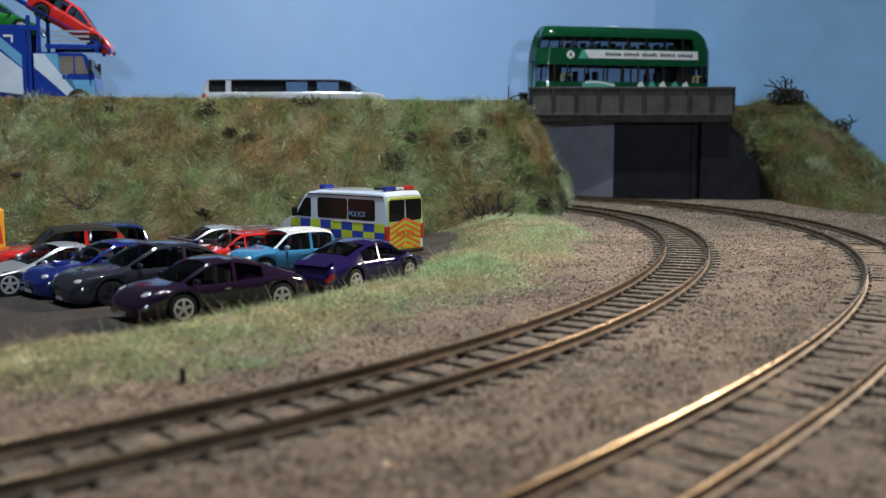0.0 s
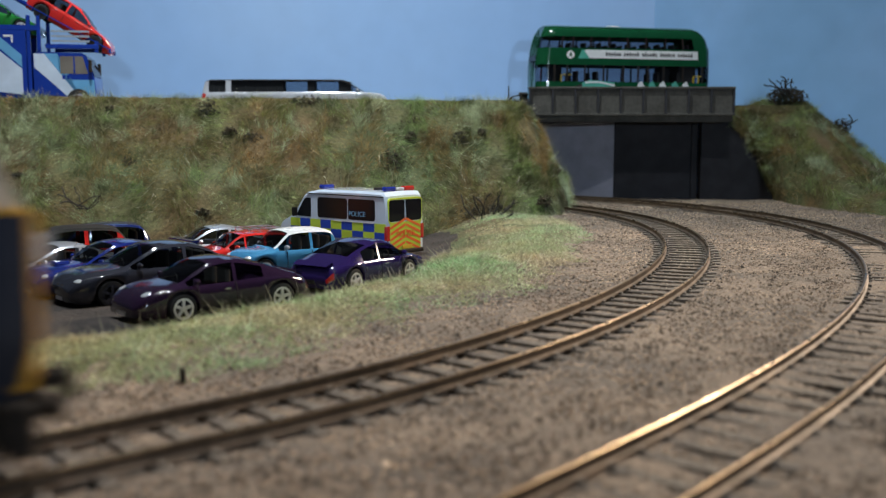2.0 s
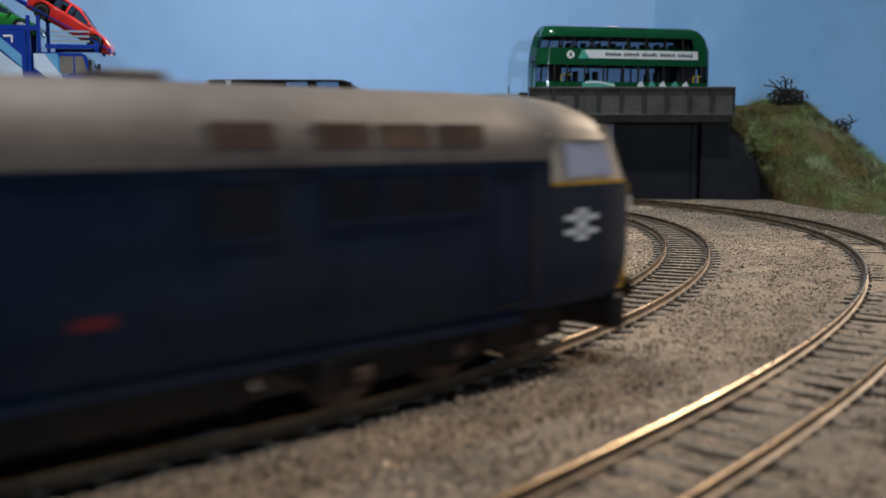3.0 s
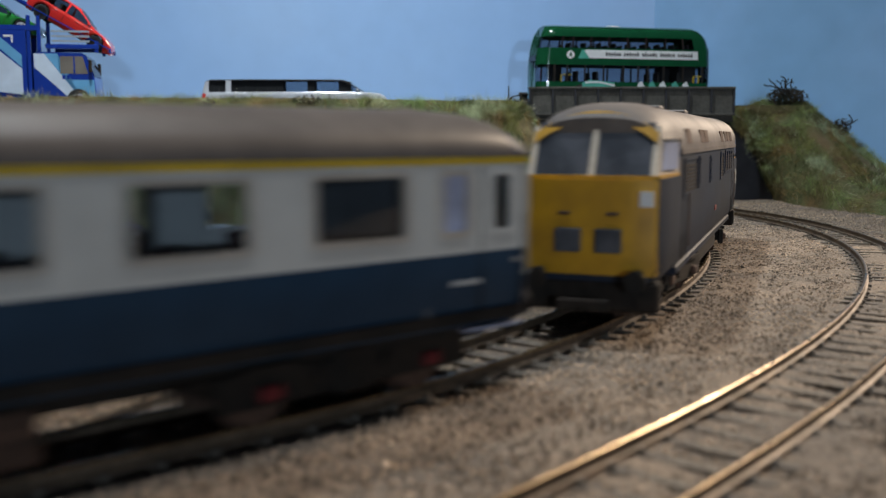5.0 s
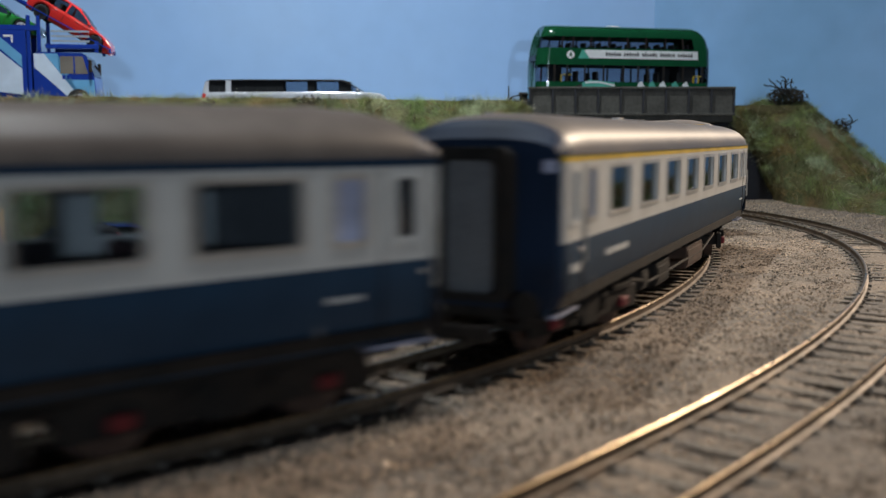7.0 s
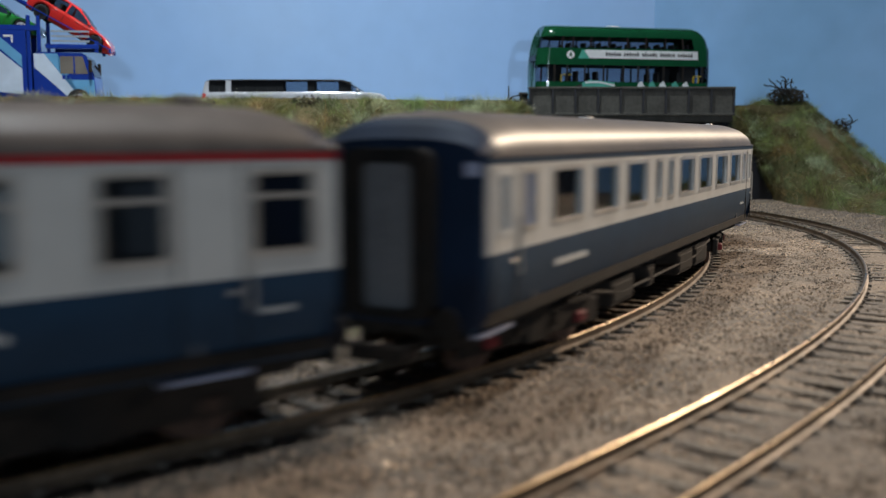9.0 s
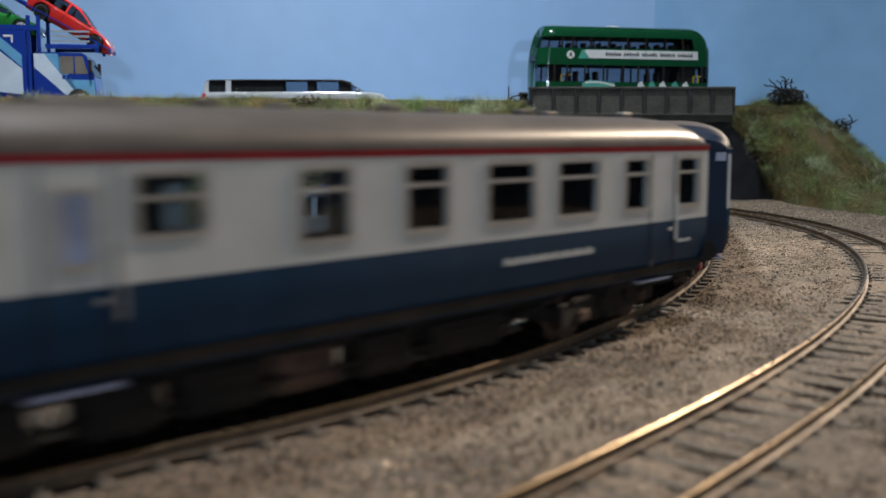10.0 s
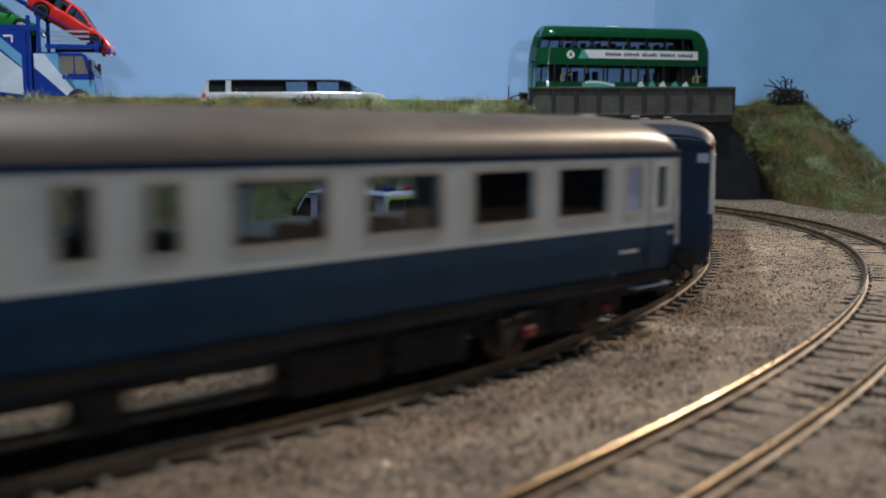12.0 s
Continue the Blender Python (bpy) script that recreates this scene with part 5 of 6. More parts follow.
def double_decker():
    """A rounded green double-deck bus with a pale slogan band."""
    L, W, H = 142.0, 33.0, 58.0
    root = thing("double_decker_bus", P(137, 759.5, 70.5, 192), "green double-decker bus on the girder bridge", "bus")
    w = W / 2

    nose, tail = L / 2 - 10, -L / 2 + 7

    def prof(x):
        e = max(0.0, (x - nose) / 10, (tail - x) / 7)
        ww = w * max(0.25, (1 - min(1, e) ** 2.6)) ** 0.4
        return [(0, 4), (ww, 4), (ww, 16), (ww, 28.5), (ww, 31), (ww, 41), (ww, 49.4), (ww * 0.985, 52), (ww * 0.91, 55.2), (ww * 0.72, 57.3), (ww * 0.36, 58.3), (0, 58.6)]

    def warp(x, y, z):
        """The nose rakes back as it rises, the tail rounds over in a large bow."""
        if x > 20:
            x -= (x - 20) / 51 * (7.5 * max(0, (z - 26) / 32.6) ** 2.0 + 1.5 * max(0, (z - 50) / 8.6) ** 2)
        if x < -30 and z > 37:
            x += (-30 - x) / 41 * (22 - math.sqrt(max(1, 22 ** 2 - (z - 37) ** 2)))
        return x, y, z

    low_posts = (-62, -46, -30, -17, -9, 3, 19, 34, 48, 58)
    high_posts = (-46, -31, -15, 0, 15, 30, 45, 54)

    def pick(x, k, sy):
        if k == 2:
            return "%s|%d|%d" % ("post|low" if min(abs(x - q) for q in low_posts) < 0.8 else "lower_glass", sum(x > q for q in low_posts) if min(abs(x - q) for q in low_posts) >= 0.8 else min(range(10), key=lambda q: abs(x - low_posts[q])), sy)
        if k == 5 and x > -55:
            return "%s|%d|%d" % ("post|high" if min(abs(x - q) for q in high_posts) < 0.78 else "upper_glass", sum(x > q for q in high_posts) if min(abs(x - q) for q in high_posts) >= 0.78 else min(range(8), key=lambda q: abs(x - high_posts[q])), sy)
        if k == 1:
            return "lower"
        return "body" if k < 6 else "roof"

    stops = sorted([-L / 2 + L * q / 60 for q in range(61)] + [q + d for q in low_posts + high_posts for d in (-0.75, 0.75)] + [-55.0] + [L / 2 - d for d in (0.2, 0.8, 3.5)] + [-L / 2 + d for d in (0.2, 0.8)])
    stops = [stops[0]] + [b for a, b in zip(stops, stops[1:]) if b - a > 0.06]
    skin(root, stops, prof, pick, {"body": ("mid_panel", "bus_green", "green panels between the decks"), "roof": ("roof", "bus_green", "rounded green roof"), "lower": ("lower_panel", "bus_green", "green lower panels"),
                                   "post": ("window_pillar", "black", "dark window pillars"), "lower_glass": ("lower_glass", "bus_glass", "tinted bus windows"), "upper_glass": ("upper_glass", "bus_glass", "tinted upper windows")}, warp)
    part("floor", B((-62, 60, -w + 1, w - 1, 12, 14)), M["interior"], root)
    part("upper_floor", B((-58, 56, -w + 0.6, w - 0.6, 29, 32.5)), M["interior"], root)
    part("staircase", B((-58, -44, -w + 2, w - 3, 14, 29), (46, 54, -w + 3, -2, 14, 29), (-44, -36, -w + 2, -2, 14, 29), bevel=0.6), M["interior"], root, "dark staircase housings")
    part("roof_pod", ellipsoid((6, 0, 58.4), (7, 6, 1.5)), M["white"], root, "pale roof pod", smooth=True)
    for i in range(9):
        x = -52 + i * 12
        for sy in (-1, 1):
            part("bus_seat", B((x, x + 1.6, *sorted((sy * 4, sy * 13.5)), 33, 45.2), (x, x + 6, *sorted((sy * 4, sy * 13.5)), 35, 37), bevel=0.4), M["interior"], root)
    for x in (-44, -28, 22, 38):
        part("bus_seat", B((x, x + 1.6, -13.5, -4, 14, 24), (x, x + 1.6, 4, 13.5, 14, 24), bevel=0.4), M["interior"], root)
    for x, sy in ((52, 1), (47, 1), (-60, 1), (-56, 1)):
        part("grab_pole", tube([(x, w - 2.5, 14), (x, w - 2.5, 21), (x - 3.5, w - 2.5, 21.3)], 0.7), M["stripe_yellow"], root, "yellow grab pole")
    for sy in (-1, 1):
        y0 = sy * w
        part("slogan_band", plate([(-58, 33.5), (30, 33.5), (36, 38.8), (33, 39.8), (-58, 39.8)], 1, y0 - sy * 0.2, y0 + sy * 0.12), M["white"], root, "white slogan band")
        part("slogan_accent", plate([(30.5, 33.2), (39.5, 33.2), (36.8, 39.6), (35, 39.9)], 1, y0 - sy * 0.2, y0 + sy * 0.14), M["mint"], root, "mint green accent")
        n = 34
        part("slogan_lettering", B(*[(16 - i * 2.1, 17.4 - i * 2.1, *sorted((y0 + sy * 0.1, y0 + sy * 0.2)), 35.4, 37.6 + 0.5 * (i % 3 == 0)) for i in range(n) if i % 7 != 6]), M["black"], root, "unreadable dark lettering bars")
        part("round_emblem", cyl(1, (45.5, 36.0), 3.0, y0 - sy * 0.2, y0 + sy * 0.14, 18), M["white"], root, "white round emblem")
        part("emblem_swirl", plate([(44.2, 34), (46.8, 35.4), (45.4, 38.4), (44.6, 37)], 1, y0 + sy * 0.1, y0 + sy * 0.2), M["bus_green"], root)
        part("side_graphic", plate([(36, 10.5), (10, 10.5), (10, 15.5), (30, 17.5), (36, 15)], 1, y0 - sy * 0.2, y0 + sy * 0.12), M["mint"], root, "mint swoosh graphic")
        part("graphic_swoosh", plate([(34, 14.8), (22, 15.2), (10, 12.6), (10, 14), (22, 16.4), (33, 16.2)], 1, y0 + sy * 0.1, y0 + sy * 0.2), M["white"], root)
        for i, x in enumerate((-8, -17, -26, -36, -45)):
            part("leaf_graphic", plate([(x, 11), (x - 7, 11.5 + i % 2), (x - 4, 17.2), (x - 1, 15)], 1, y0 - sy * 0.2, y0 + sy * 0.13), M["mint" if i % 2 else "white"], root, "leafy side graphic")
        for x in (-38, 36):
            part("wheel_arch", cyl(1, (x, 6.5), 7.6, sy * w * 0.6, sy * w * 1.002, 20), M["interior"], root)
            road_wheel(root, x, sy * w * 1.005, 6.3, 5, sy, "silver")
        part("headlight", cyl(0, (sy * 11.5, 9), 1.8, L / 2 - 3, L / 2 - 1.2, 12), M["lamp_clear"], root)
    part("destination_blind", B((L / 2 - 4.4, L / 2 - 0.6, -9, 9, 31.5, 36.5), bevel=0.8), M["dark_glass"], root, "dark destination blind")
    return root


double_decker()


model_car("stretch_limousine", P(-112, 742, 63, 1.5), "long white stretch limousine on the embankment road", "limo", "limo_white", L=141, W=26, H=25.4, roof="black", group="", category="limousine")


def transporter():
    """A blue car transporter: cab under a sloping upper deck, and a frame behind that carries cars."""
    root = thing("car_transporter", P(-232, 672, 63, 10), "blue car transporter lorry with white and pale blue panels", "lorry")
    w = 15.5
    cab = [(-44, 5), (-44, 37), (-41, 39), (-13, 38.5), (-10, 36), (-5.5, 22), (-4.5, 12), (-5, 4)]
    part("cab", loft([[(x, y, z * (0.98 if abs(y) > w * 0.9 else 1)) for x, z in cab] for y in (-w, -w * 0.92, w * 0.92, w)]), M["lorry_blue"], root, "blue lorry cab", smooth=True)
    for sy in (-1, 1):
        y0 = sy * w
        part("cab_window", plate([(-27, 24), (-9.5, 24), (-12.5, 35.5), (-27, 35.5)], 1, y0 - sy * 0.2, y0 + sy * 0.13), M["tan"], root, "dim cab side window")
        part("cab_pillar", B((-18.6, -17.6, *sorted((y0, y0 + sy * 0.4)), 24, 35)), M["lorry_blue"], root)
        part("white_panel", plate([(-43.5, 37), (-37, 37), (-15, 8), (-22, 8), (-43.5, 28)], 1, y0 - sy * 0.2, y0 + sy * 0.15), M["van_white"], root, "white diagonal panel")
        part("pale_panel", plate([(-37, 37.2), (-28.5, 37.2), (-28.2, 24), (-22, 20), (-5.6, 20), (-5, 8), (-14.6, 8)], 1, y0 - sy * 0.2, y0 + sy * 0.12), M["pale_blue"], root, "pale blue diagonal panel")
        n = 5
        part("lettering", B(*[(-26 + i * 2.8, -24 + i * 2.8, *sorted((y0 + sy * 0.1, y0 + sy * 0.25)), 20.4, 23) for i in range(4)]), M["lorry_blue"], root, "blue lettering bars")
        part("mirror", B((-8.5, -6.5, *sorted((sy * (w + 0.5), sy * (w + 3.4))), 25, 33), bevel=0.4), M["black"], root)
        part("cab_wheel_arch", cyl(1, (-16, 6.5), 7.6, sy * w * 0.6, sy * w * 1.01, 20), M["interior"], root)
        road_wheel(root, -16, sy * w * 1.03, 6.3, 4.5, sy, "silver")
        part("headlight", B((-5.6, -4.2, *sorted((sy * 8.5, sy * 13.5)), 7, 10), bevel=0.3), M["lamp_clear"], root)
        # trailer headboard and frames
        part("head_panel", B((-70, -48, *sorted((y0 - sy * 1.2, y0)), 8, 52), bevel=0.3), M["lorry_blue"], root, "blue side panel of the frame")
        part("head_stripe", plate([(-69, 12), (-69, 42), (-51, 27), (-51, 10)], 1, y0 - sy * 0.1, y0 + sy * 0.15), M["van_white"], root, "white panel stripe")
        part("head_stripe_pale", plate([(-69, 44), (-69, 52), (-51, 36), (-51, 28)], 1, y0 - sy * 0.1, y0 + sy * 0.2), M["pale_blue"], root, "pale blue panel stripe")
        part("corner_mark", B((-62, -56, *sorted((y0 + sy * 0.02, y0 + sy * 0.25)), 47.6, 49), (-57.2, -56, *sorted((y0 + sy * 0.02, y0 + sy * 0.3)), 44, 49)), M["white"], root)
        part("deck_beam", B((-150, -40, *sorted((y0 - sy * 1.6, y0)), 52, 55.5), bevel=0.3), M["lorry_blue"], root, "blue deck beam")
        part("lower_beam", B((-36, -2, *sorted((y0 - sy * 1.6, y0)), 40.5, 43.5), bevel=0.3), M["lorry_blue"], root)
        part("chassis_beam", B((-150, -38, *sorted((y0 - sy * 2, y0)), 7, 11), bevel=0.3), M["lorry_blue"], root)
        part("ramp_beam", loft([[(x, y, z) for y, z in ((y0 - sy * 5, z0), (y0 - sy * 7, z0), (y0 - sy * 7, z0 + 3.2), (y0 - sy * 5, z0 + 3.2))] for x, z0 in ((-60, 75), (-4, 42), (5, 38))]), M["lorry_blue"], root, "sloping blue ramp beam")
        for x, z0, z1 in ((-46.4, 8, 62), (-40, 39, 62), (-3.5, 38, 46), (-78, 10, 54), (-112, 10, 54), (-145, 10, 54)):
            part("post", B((x - 1.2, x + 1.2, *sorted((y0 - sy * 2.2, y0 - sy * 0.2)), z0, z1), bevel=0.25), M["lorry_blue"], root, "blue frame post")
        for x in (-100, -116):
            road_wheel(root, x, sy * w * 1.0, 6.0, 4.5, sy, "silver")
    part("ramp_plate", loft([[(x, y, z) for y, z in ((-w + 2, z0), (-w + 2, z0 + 0.8), (w - 2, z0 + 0.8), (w - 2, z0))] for x, z0 in ((-60, 76), (4, 40.5))]), M["lorry_blue"], root)
    part("deck_plate", B((-150, -40, -w + 1.6, w - 1.6, 53, 54)), M["lorry_blue"], root)
    part("low_plate", B((-150, -38, -w + 2, w - 2, 9, 10)), M["lorry_blue"], root)
    for i in range(3):
        part("ladder_bar", B((-32, -8, -w + 1, -w + 1.8, 45 + i * 3.2, 46.2 + i * 3.2)), M["silver"], root, "pale rail")
    part("windscreen", loft([[(-9.8, y, 35) for y in (-w * 0.86, w * 0.86)], [(-5.4, y, 22.5) for y in (-w * 0.9, w * 0.9)]], closed=False), M["dark_glass"], root)
    part("front_bumper", B((-7, -3.6, -w, w, 3, 7), bevel=0.8), M["white"], root)


transporter()
model_car("hatchback_car", P(-256, 667, 113.8, 10, 0, 31), "bright red hatchback tilted nose down on the transporter", "hatch", "bright_red", L=61, W=25, H=21, group="cars on the transporter", tan=True, rim="black")
model_car("saloon_car", P(-303, 660, 116.4, 10, 0, 12), "green saloon on the transporter's upper deck", "hatch", "green_car", L=62, W=26, H=20, group="cars on the transporter", tan=True)
model_car("saloon_car", P(-316, 657, 73.2, 10, 0, 0), "silver saloon on the transporter's lower deck", "saloon", "silver", L=60, W=25, H=19, group="cars on the transporter", tan=True)


def tipper():
    """The tail of a yellow lorry standing at the bank's foot."""
    root = thing("yellow_lorry", P(-247, 458, yard_z(458) - 3, 175), "yellow lorry with orange markings beside the bank", "lorry")
    part("box", B((-32, 14, -13, 13, 5, 27), bevel=1.0), M["amber"], root, "yellow box body")
    part("cab", B((15, 32, -12.5, 12.5, 5, 25), bevel=2.0), M["amber"], root, "yellow cab")
    part("cab_window", B((19, 28, 12.4, 12.7, 15, 22), bevel=0.05), M["dark_glass"], root)
    for i in range(4):
        part("marking", plate([(-30 + i * 5, 10), (-27 + i * 5, 10), (-24 + i * 5, 24), (-27 + i * 5, 24)], 1, 12.9, 13.15), M["orange"], root, "orange slanted marking")
        part("tail_marking", plate([(-10 + i * 5.5, 10), (-7 + i * 5.5, 10), (-4 + i * 5.5, 24), (-7 + i * 5.5, 24)], 0, -32.15, -31.9), M["red"], root, "red slanted marking")
    part("chassis", B((-32, 31, -8, 8, 4, 8)), M["black"], root)
    for sy in (-1, 1):
        for x in (-20, 22):
            road_wheel(root, x, sy * 13, 5.6, 4.5, sy, "silver")


tipper()


# ---- ballast chips, static grass, foliage ----
def scatter(name, pts, sizes, shape_v, shape_f, mat, label, category, seed, squash=1.0, lean=None):
    """Many small copies of one little shape, joined into one mesh."""
    rng = np.random.default_rng(seed)
    n, k = len(pts), len(shape_v)
    sv = np.array(shape_v, float)
    a = rng.uniform(0, 2 * np.pi, n)
    jit = rng.uniform(0.6, 1.4, (n, k, 1))
    v = sv[None] * jit * sizes[:, None, None]
    c, s = np.cos(a)[:, None], np.sin(a)[:, None]
    out = np.stack([v[..., 0] * c - v[..., 1] * s, v[..., 0] * s + v[..., 1] * c, v[..., 2] * squash], -1) + pts[:, None]
    f = (np.array(shape_f)[None] + (np.arange(n) * k)[:, None, None]).reshape(-1, len(shape_f[0]))
    ob = new(name, mesh_from(name, out.reshape(-1, 3).tolist(), f.tolist(), mat))
    return tagged(ob, label, category, kind="stuff")


def blades(name, roots, ups, length, width, mat, label, seed, curl=0.35):
    """Thin bent fibres, two triangles each, joined into one mesh."""
    rng = np.random.default_rng(seed)
    n = len(roots)
    ups = ups / np.linalg.norm(ups, axis=1, keepdims=True)
    L_ = length * rng.uniform(0.5, 1.35, (n, 1))
    side = np.cross(ups, rng.normal(0, 1, (n, 3)))
    side /= np.linalg.norm(side, axis=1, keepdims=True)
    bend = np.cross(ups, side) * rng.uniform(-curl, curl, (n, 1)) * L_
    mid, tip = roots + ups * L_ * 0.55 + bend * 0.3, roots + ups * L_ + bend
    w = side * width
    v = np.stack([roots - w, roots + w, mid + w * 0.7, mid - w * 0.7, tip], 1).reshape(-1, 3)
    i = np.arange(n) * 5
    f = [list(q) for q in np.stack([i, i + 1, i + 2, i + 3], 1).tolist()] + [list(q) for q in np.stack([i + 3, i + 2, i + 4], 1).tolist()]
    ob = new(name, mesh_from(name, v.tolist(), f, mat))
    return tagged(ob, label, "grass", kind="stuff")


OCT_V = [(0.5, 0, 0), (-0.5, 0, 0), (0, 0.5, 0), (0, -0.5, 0), (0, 0, 0.45), (0, 0, -0.3)]
OCT_F = [(0, 2, 4), (2, 1, 4), (1, 3, 4), (3, 0, 4), (2, 0, 5), (1, 2, 5), (3, 1, 5), (0, 3, 5)]
rng = np.random.default_rng(11)


def in_view(x, y, margin=1.12):
    return np.abs(x) < y * 0.461 * margin + 10


# chips: denser where the view passes nearest
cx, cy = rng.uniform(-150, 330, 210000), 100 + 620 * rng.uniform(0, 1, 210000) ** 1.35
keep = in_view(cx, cy)
cx, cy = cx[keep], cy[keep]
cd = left_of_track(cx, cy)
keep = (cd < 62) | ((cd < 100) & (rng.uniform(0, 1, len(cx)) < 0.15))
cx, cy = cx[keep], cy[keep]
near = np.full(len(cx), 1e9)
for tr_ in (INNER, OUTER):
    tp = np.array([tr_.at(s)[:2] for s in range(-200, 900, 5)])
    for i in range(0, len(cx), 4000):
        near[i:i + 4000] = np.minimum(near[i:i + 4000], np.sqrt(((cx[i:i + 4000, None] - tp[:, 0]) ** 2 + (cy[i:i + 4000, None] - tp[:, 1]) ** 2).min(1)))
size = rng.uniform(0.45, 1.05, len(cx)) * np.where(rng.uniform(0, 1, len(cx)) < 0.03, 1.9, 1.0)
onrail = np.abs(near - 8.7) < 1.6
cz = ground_height(cx, cy) + 0.12
cz = np.where(near < 15.5, np.minimum(cz, -2.85), cz)
ok = ~onrail & ((near > 14) | (rng.uniform(0, 1, len(cx)) < 0.5))
scatter("ballast_chips", np.stack([cx, cy, cz], 1)[ok], size[ok], OCT_V, OCT_F, M["stone"], "loose brown and grey ballast chips", "gravel", 12, 0.75)

# fibres on the banks
for nm, grid, count, seed in (("bank_grass", left_pts, 210000, 21), ("slope_grass", right_pts, 52000, 22)):
    a, b, _ = grid.shape
    u, v = rng.uniform(0, a - 1.001, count), (b - 1.001) * rng.uniform(0, 1, count) ** 0.85
    i, j = u.astype(int), v.astype(int)
    fu, fv = (u - i)[:, None], (v - j)[:, None]
    p = grid[i, j] * (1 - fu) * (1 - fv) + grid[i + 1, j] * fu * (1 - fv) + grid[i, j + 1] * (1 - fu) * fv + grid[i + 1, j + 1] * fu * fv
    nrm = np.cross(grid[i + 1, j] - grid[i, j], grid[i, j + 1] - grid[i, j])
    nrm /= np.linalg.norm(nrm, axis=1, keepdims=True) + 1e-9
    nrm *= np.sign(-nrm[:, 1:2])
    ok = p[:, 0] > -330
    p, nrm, vv = p[ok], nrm[ok], v[ok] / b
    X, Z = p[:, 0], p[:, 2]
    # the fibres lie combed in swirls, with some standing off
    swirl = np.stack([rough_field(X, Z, 46, 31), 0.2 * rough_field(X, Z, 30, 37), rough_field(X, Z, 38, 32)], 1) * 1.3
    ups = nrm * 0.45 + np.array([0, 0, 0.2]) + swirl + rng.normal(0, 0.42, p.shape) + np.outer(np.clip(vv - 0.9, 0, 1) * 7, [0, 0, 1.0])
    patch = rough_field(X, Z, 62, 33) + 0.7 * rough_field(X, Z * 0.6, 24, 35) + 0.35 * rough_field(X, Z, 9, 38)
    pale = rough_field(X, Z, 50, 34) + 0.7 * rough_field(X, Z, 16, 36)
    gloom = rough_field(X, Z, 36, 39) + 0.8 * rough_field(X, Z, 11, 40)
    chance = rng.uniform(-0.28, 0.28, len(p))
    brown = patch + chance > 0.42
    dark = ~brown & (gloom - chance > 0.30)
    light = ~brown & ~dark & (pale + 0.6 * np.clip(-(X + 190) / 60, 0, 1) + chance > 0.56)
    green = ~brown & ~light & ~dark
    for tag, sel, length, width, mat, text, k in (("grass", green, 5.2, 0.085, "grass", "green static grass fibres", 0), ("rust_grass", brown, 4.4, 0.085, "rust_grass", "rust brown static grass fibres", 1),
                                                  ("pale_grass", light, 6.4, 0.075, "pale_grass", "pale green static grass fibres", 2), ("dark_grass", dark, 4.0, 0.09, "dark_grass", "dark olive static grass fibres", 3)):
        blades(nm.replace("grass", tag), p[sel] - nrm[sel] * 0.3, ups[sel], length, width, M[mat], text, seed + k, 0.9)
    m2 = rng.uniform(0, 1, len(p)) < 0.02
    blades(nm.replace("grass", "straw"), p[m2], ups[m2] * np.array([1.3, 1, 0.8]), 8.5, 0.085, M["straw"], "pale straw fibres in the grass", seed + 5, 0.9)

# verge beside the ballast, thinning to bare earth towards the parked van
vx, vy = rng.uniform(-190, 110, 380000), rng.uniform(120, 600, 380000)
vd = left_of_track(vx, vy) + 7 * rough_field(vx, vy, 90, 3) + 4 * rough_field(vx, vy, 25, 6)
bare = np.clip((vy - 400) / 60, 0, 1) * 0.85 * np.clip((rough_field(vx, vy, 40, 8) + 0.9), 0, 1)
dens = np.clip((vd - 40 + 7 * np.clip((260 - vy) / 60, 0, 1)) / 14, 0, 1) * np.clip((114 - 16 * np.clip((vy - 330) / 90, 0, 1) - vd) / 16, 0, 1) * (1 - bare * np.clip((vd - 50) / 20, 0, 1))
keep = (rng.uniform(0, 1, len(vx)) < dens) & in_view(vx, vy)
vx, vy = vx[keep], vy[keep]
vp = np.stack([vx, vy, ground_height(vx, vy) - 0.2], 1)
comb = np.stack([rough_field(vx, vy, 30, 51), rough_field(vx, vy, 26, 52), 0 * vx], 1) * 0.5
ups = np.array([0, 0, 0.30]) + comb + rng.normal(0, 0.5, vp.shape) * np.array([1, 1, 0.35])
blades("verge_grass", vp, ups, 2.7, 0.08, M["verge"], "pale green static grass on the verge", 41, 0.8)
mo = rng.uniform(0, 1, len(vp)) < 0.20
scatter("verge_moss", vp[mo] + np.array([0, 0, 0.2]), rng.uniform(0.6, 1.5, mo.sum()), OCT_V, OCT_F, M["moss"], "soft green moss clumps on the verge", "moss", 44, 0.5)
m2 = rng.uniform(0, 1, len(vp)) < 0.07
blades("verge_straw", vp[m2], ups[m2] * np.array([1.6, 1.6, 1]), 6.0, 0.085, M["straw"], "pale straw fibres on the verge", 42, 0.9)
# earth crumbs scattered where the verge meets ballast and car park
ex, ey = rng.uniform(-190, 110, 60000), rng.uniform(140, 590, 60000)
ed = left_of_track(ex, ey) + 7 * rough_field(ex, ey, 90, 3)
keep = (ed > 40) & (ed < 122) & in_view(ex, ey) & (rng.uniform(0, 1, len(ex)) < np.where((ed > 56) & (ed < 92), 0.05, 0.30))
ex, ey = ex[keep], ey[keep]
scatter("earth_crumbs", np.stack([ex, ey, ground_height(ex, ey) + 0.05], 1), rng.uniform(0.35, 1.1, len(ex)), OCT_V, OCT_F, M["crumb"], "dark brown earth crumbs on the car park", "earth", 47, 0.6)


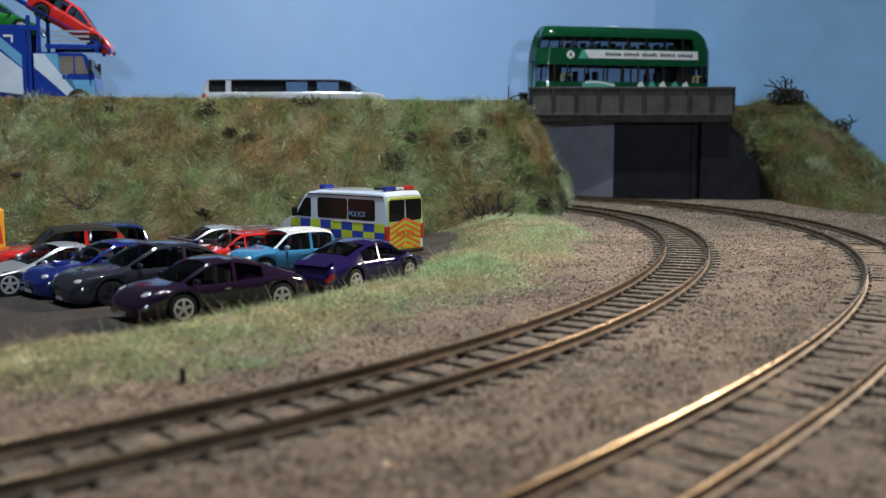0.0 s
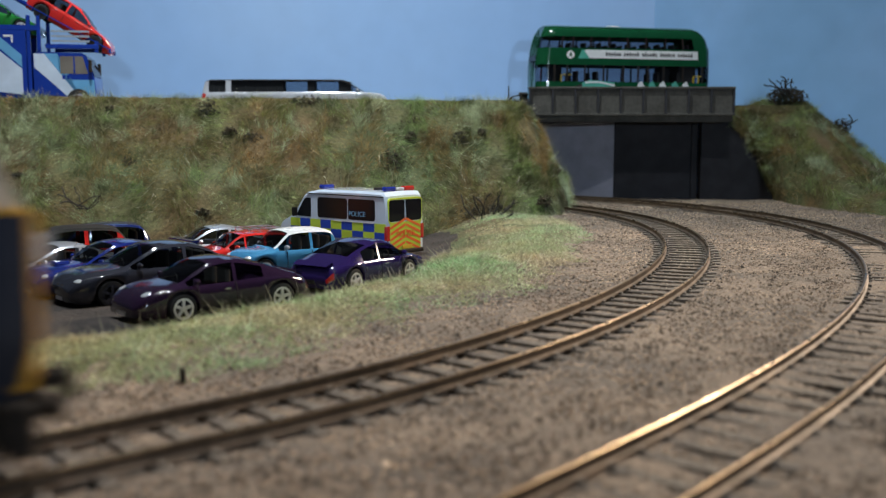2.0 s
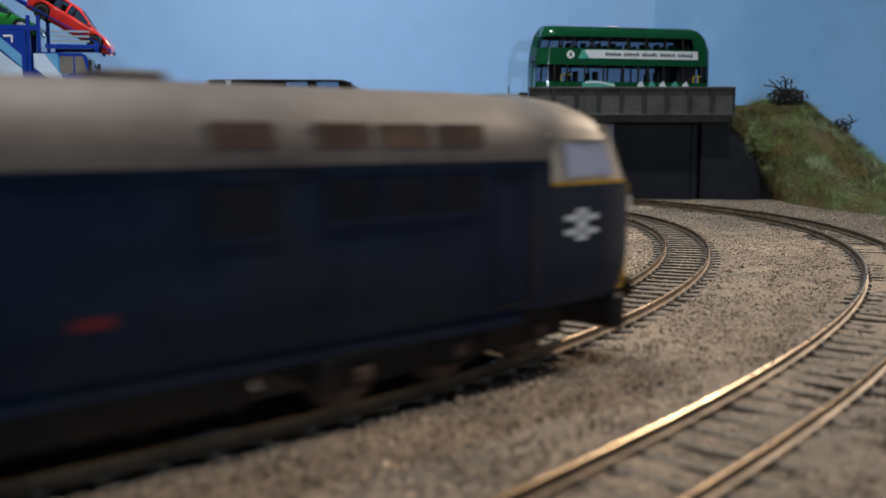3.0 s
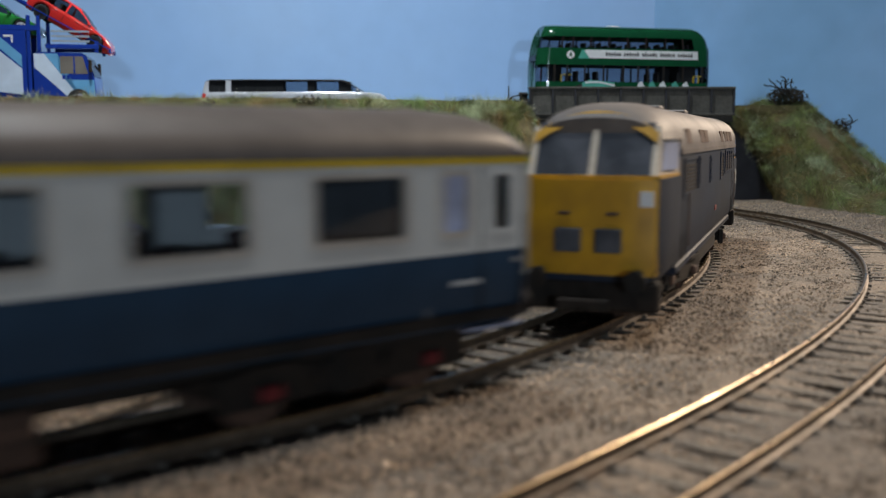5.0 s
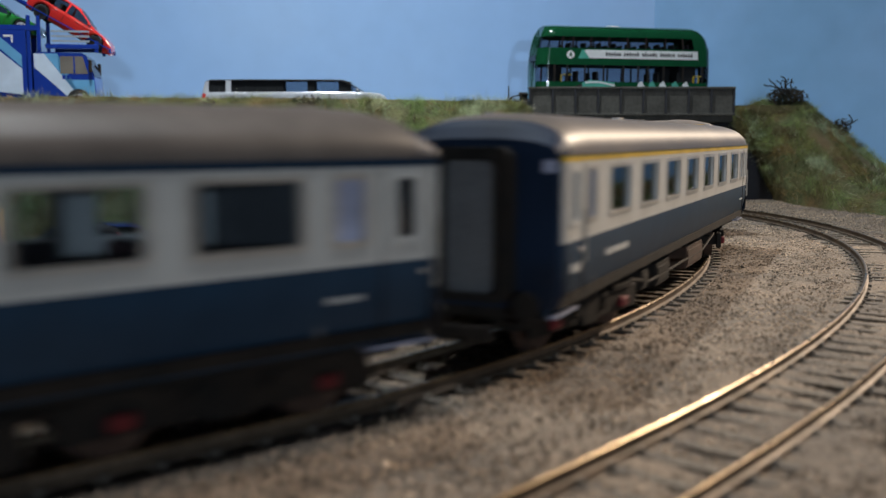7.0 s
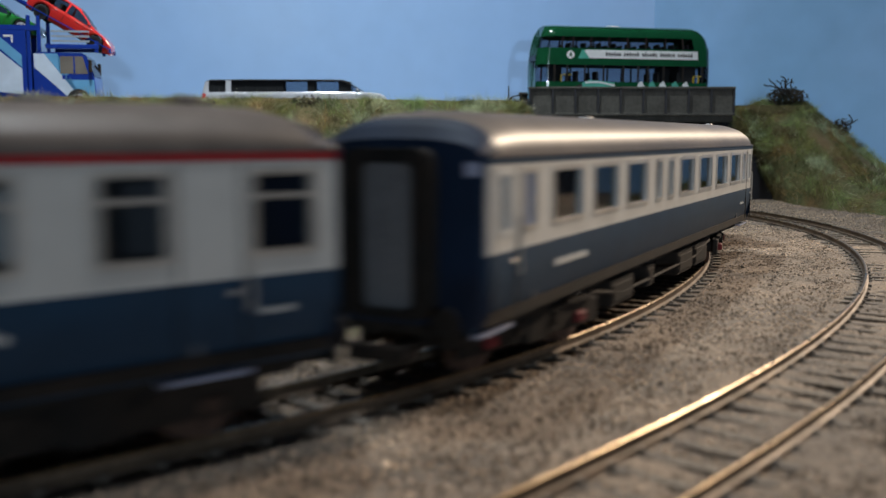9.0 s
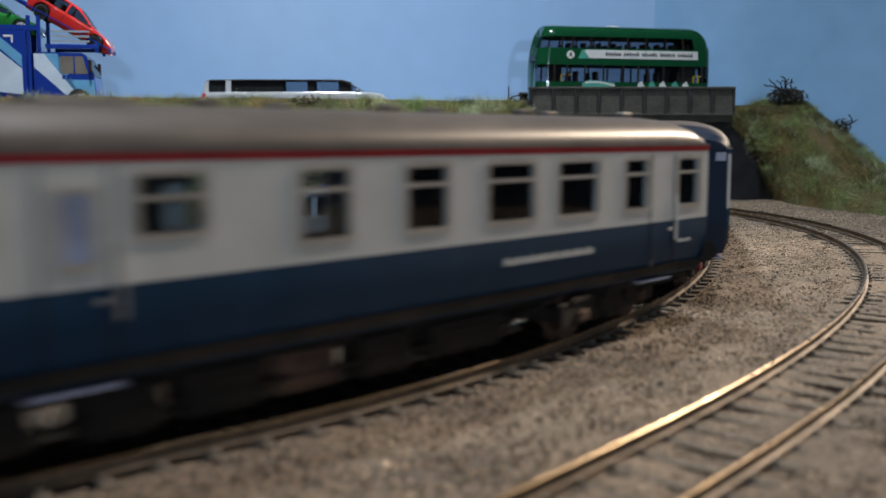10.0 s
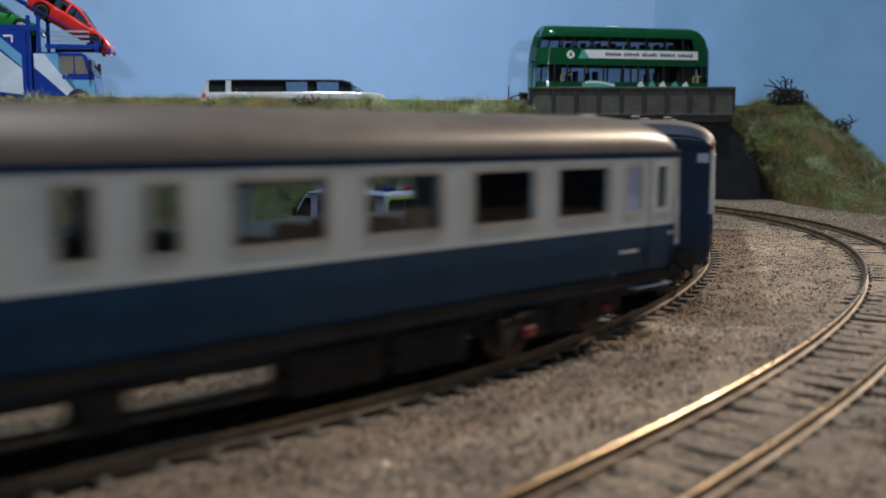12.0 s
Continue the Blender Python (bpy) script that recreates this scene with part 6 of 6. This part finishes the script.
def tuft(name, centre, radius, n, seed, label):
    """A dark foam bush of small ragged clumps."""
    r = np.random.default_rng(seed)
    d = r.normal(0, 1, (n, 3))
    d = d / np.linalg.norm(d, axis=1, keepdims=True) * (r.uniform(0, 1, (n, 1)) ** 0.4) * np.array(radius)
    ob = scatter(name, np.array(centre) + d, r.uniform(0.6, 2.2, n), OCT_V, OCT_F, M["foam"], label, "bush", seed)
    del ob["kind"]
    return ob


for k, (c, r_, n) in enumerate((((-88, 626, 66), (14, 5, 6), 420), ((266, 750, 76), (16, 8, 7), 800), ((308, 748, 52), (7, 5, 7), 240), ((-118, 600, 42), (8, 4, 6), 260), ((25, 575, -2), (22, 6, 6), 420), ((62, 584, 6), (5, 4, 4), 120),
                                ((-150, 615, 60), (9, 4, 10), 260), ((-30, 592, 30), (9, 4, 8), 160), ((-300, 610, 55), (10, 4, 8), 200), ((10, 606, 42), (6, 3, 7), 110))):
    tuft("foliage_clump", c, r_, n, 60 + k, "dark ragged foliage clump on the bank")


pick = np.random.default_rng(77)
for k in range(16):
    i, j = int(pick.integers(60, left_pts.shape[0] - 12)), int(pick.integers(5, 24))
    tuft("foliage_clump", tuple(left_pts[i, j] + np.array([0, -1.0, 0])), (pick.uniform(3, 7), 2.0, pick.uniform(2, 5)), int(pick.integers(40, 130)), 90 + k, "small dark foliage clump in the grass")


def twig(name, start, seed, label, spread=20, n=6):
    r = random.Random(seed)
    bms = []
    for i in range(n):
        p = Vector(start) + Vector((r.uniform(-4, 4), r.uniform(-2, 2), r.uniform(-2, 2)))
        d = Vector((r.uniform(-1, 1), r.uniform(-0.4, 0.1), r.uniform(0, 0.9))).normalized()
        pts = [tuple(p)]
        for k in range(5):
            d = (d + Vector((r.uniform(-0.6, 0.6), r.uniform(-0.4, 0.4), r.uniform(-0.5, 0.5)))).normalized()
            p = p + d * spread / 5
            pts.append(tuple(p))
        bms.append(tube(pts, r.uniform(0.25, 0.6), 4))
    root = thing(name, P(0, 0, 0), label, "twig")
    for b in bms:
        part("branch", b, M["twig"], root)
    return root


twig("dead_twig", (-206, 543, 5), 3, "dark twisted twig lying on the bank's foot", 15, 7)
twig("dead_twig", (25, 562, -6), 5, "dark tangled twigs in the verge grass", 22, 12)
twig("dead_twig", (262, 745, 78), 6, "dark bare twigs on top of the bank", 14, 14)
twig("dead_twig", (310, 742, 54), 7, "small dark twig on the slope", 10, 5)
twig("dead_twig", (44, 634, 70), 8, "thin dark twig at the crest", 10, 3)
tagged(part("track_pin", cyl(2, (-51, 184), 0.55, -4, -0.2, 8), M["black"]), "small black post beside the track", "post")


# ---- what moves: the train runs along the inner track, a little slower as it enters ----
SPEED = 126.0
STARTS = [-156.2, -447.4, -721.8, -994.2, -1268.0]


def on_track(s, reach):
    """Pose of a vehicle whose bogie pins stand on the track, reach to either side of s; and the turn of each bogie under it."""
    a, b = INNER.at(s + reach), INNER.at(s - reach)
    h = math.atan2(a[1] - b[1], a[0] - b[0])
    return P((a[0] + b[0]) / 2, (a[1] + b[1]) / 2, 0, math.degrees(h)), math.degrees(b[2] - h), math.degrees(a[2] - h)


def motions():
    for (root, bogies, reach), s0 in zip(train, STARTS):
        rows, turns = [], ([], [])
        for i in range(61):
            t = i * 0.2
            m, rear, fore = on_track(s0 + SPEED * (t - 2.0) + 3.2 * max(0.0, 3.1 - t), reach)
            rows.append((t, m))
            for k, turn in enumerate((rear, fore)):
                turns[k].append((t, P((-reach, reach)[k], 0, 0, turn)))
        walk(root, rows)
        for (ob, wheels), track_rows in zip(bogies, turns):
            walk(ob, track_rows)
            for wheel, ax, r in wheels:
                spin = math.degrees(SPEED / r)
                walk(wheel, [(i / 15, P(ax, 0, r, 0, 0, spin * i / 15)) for i in range(181)])


motions()
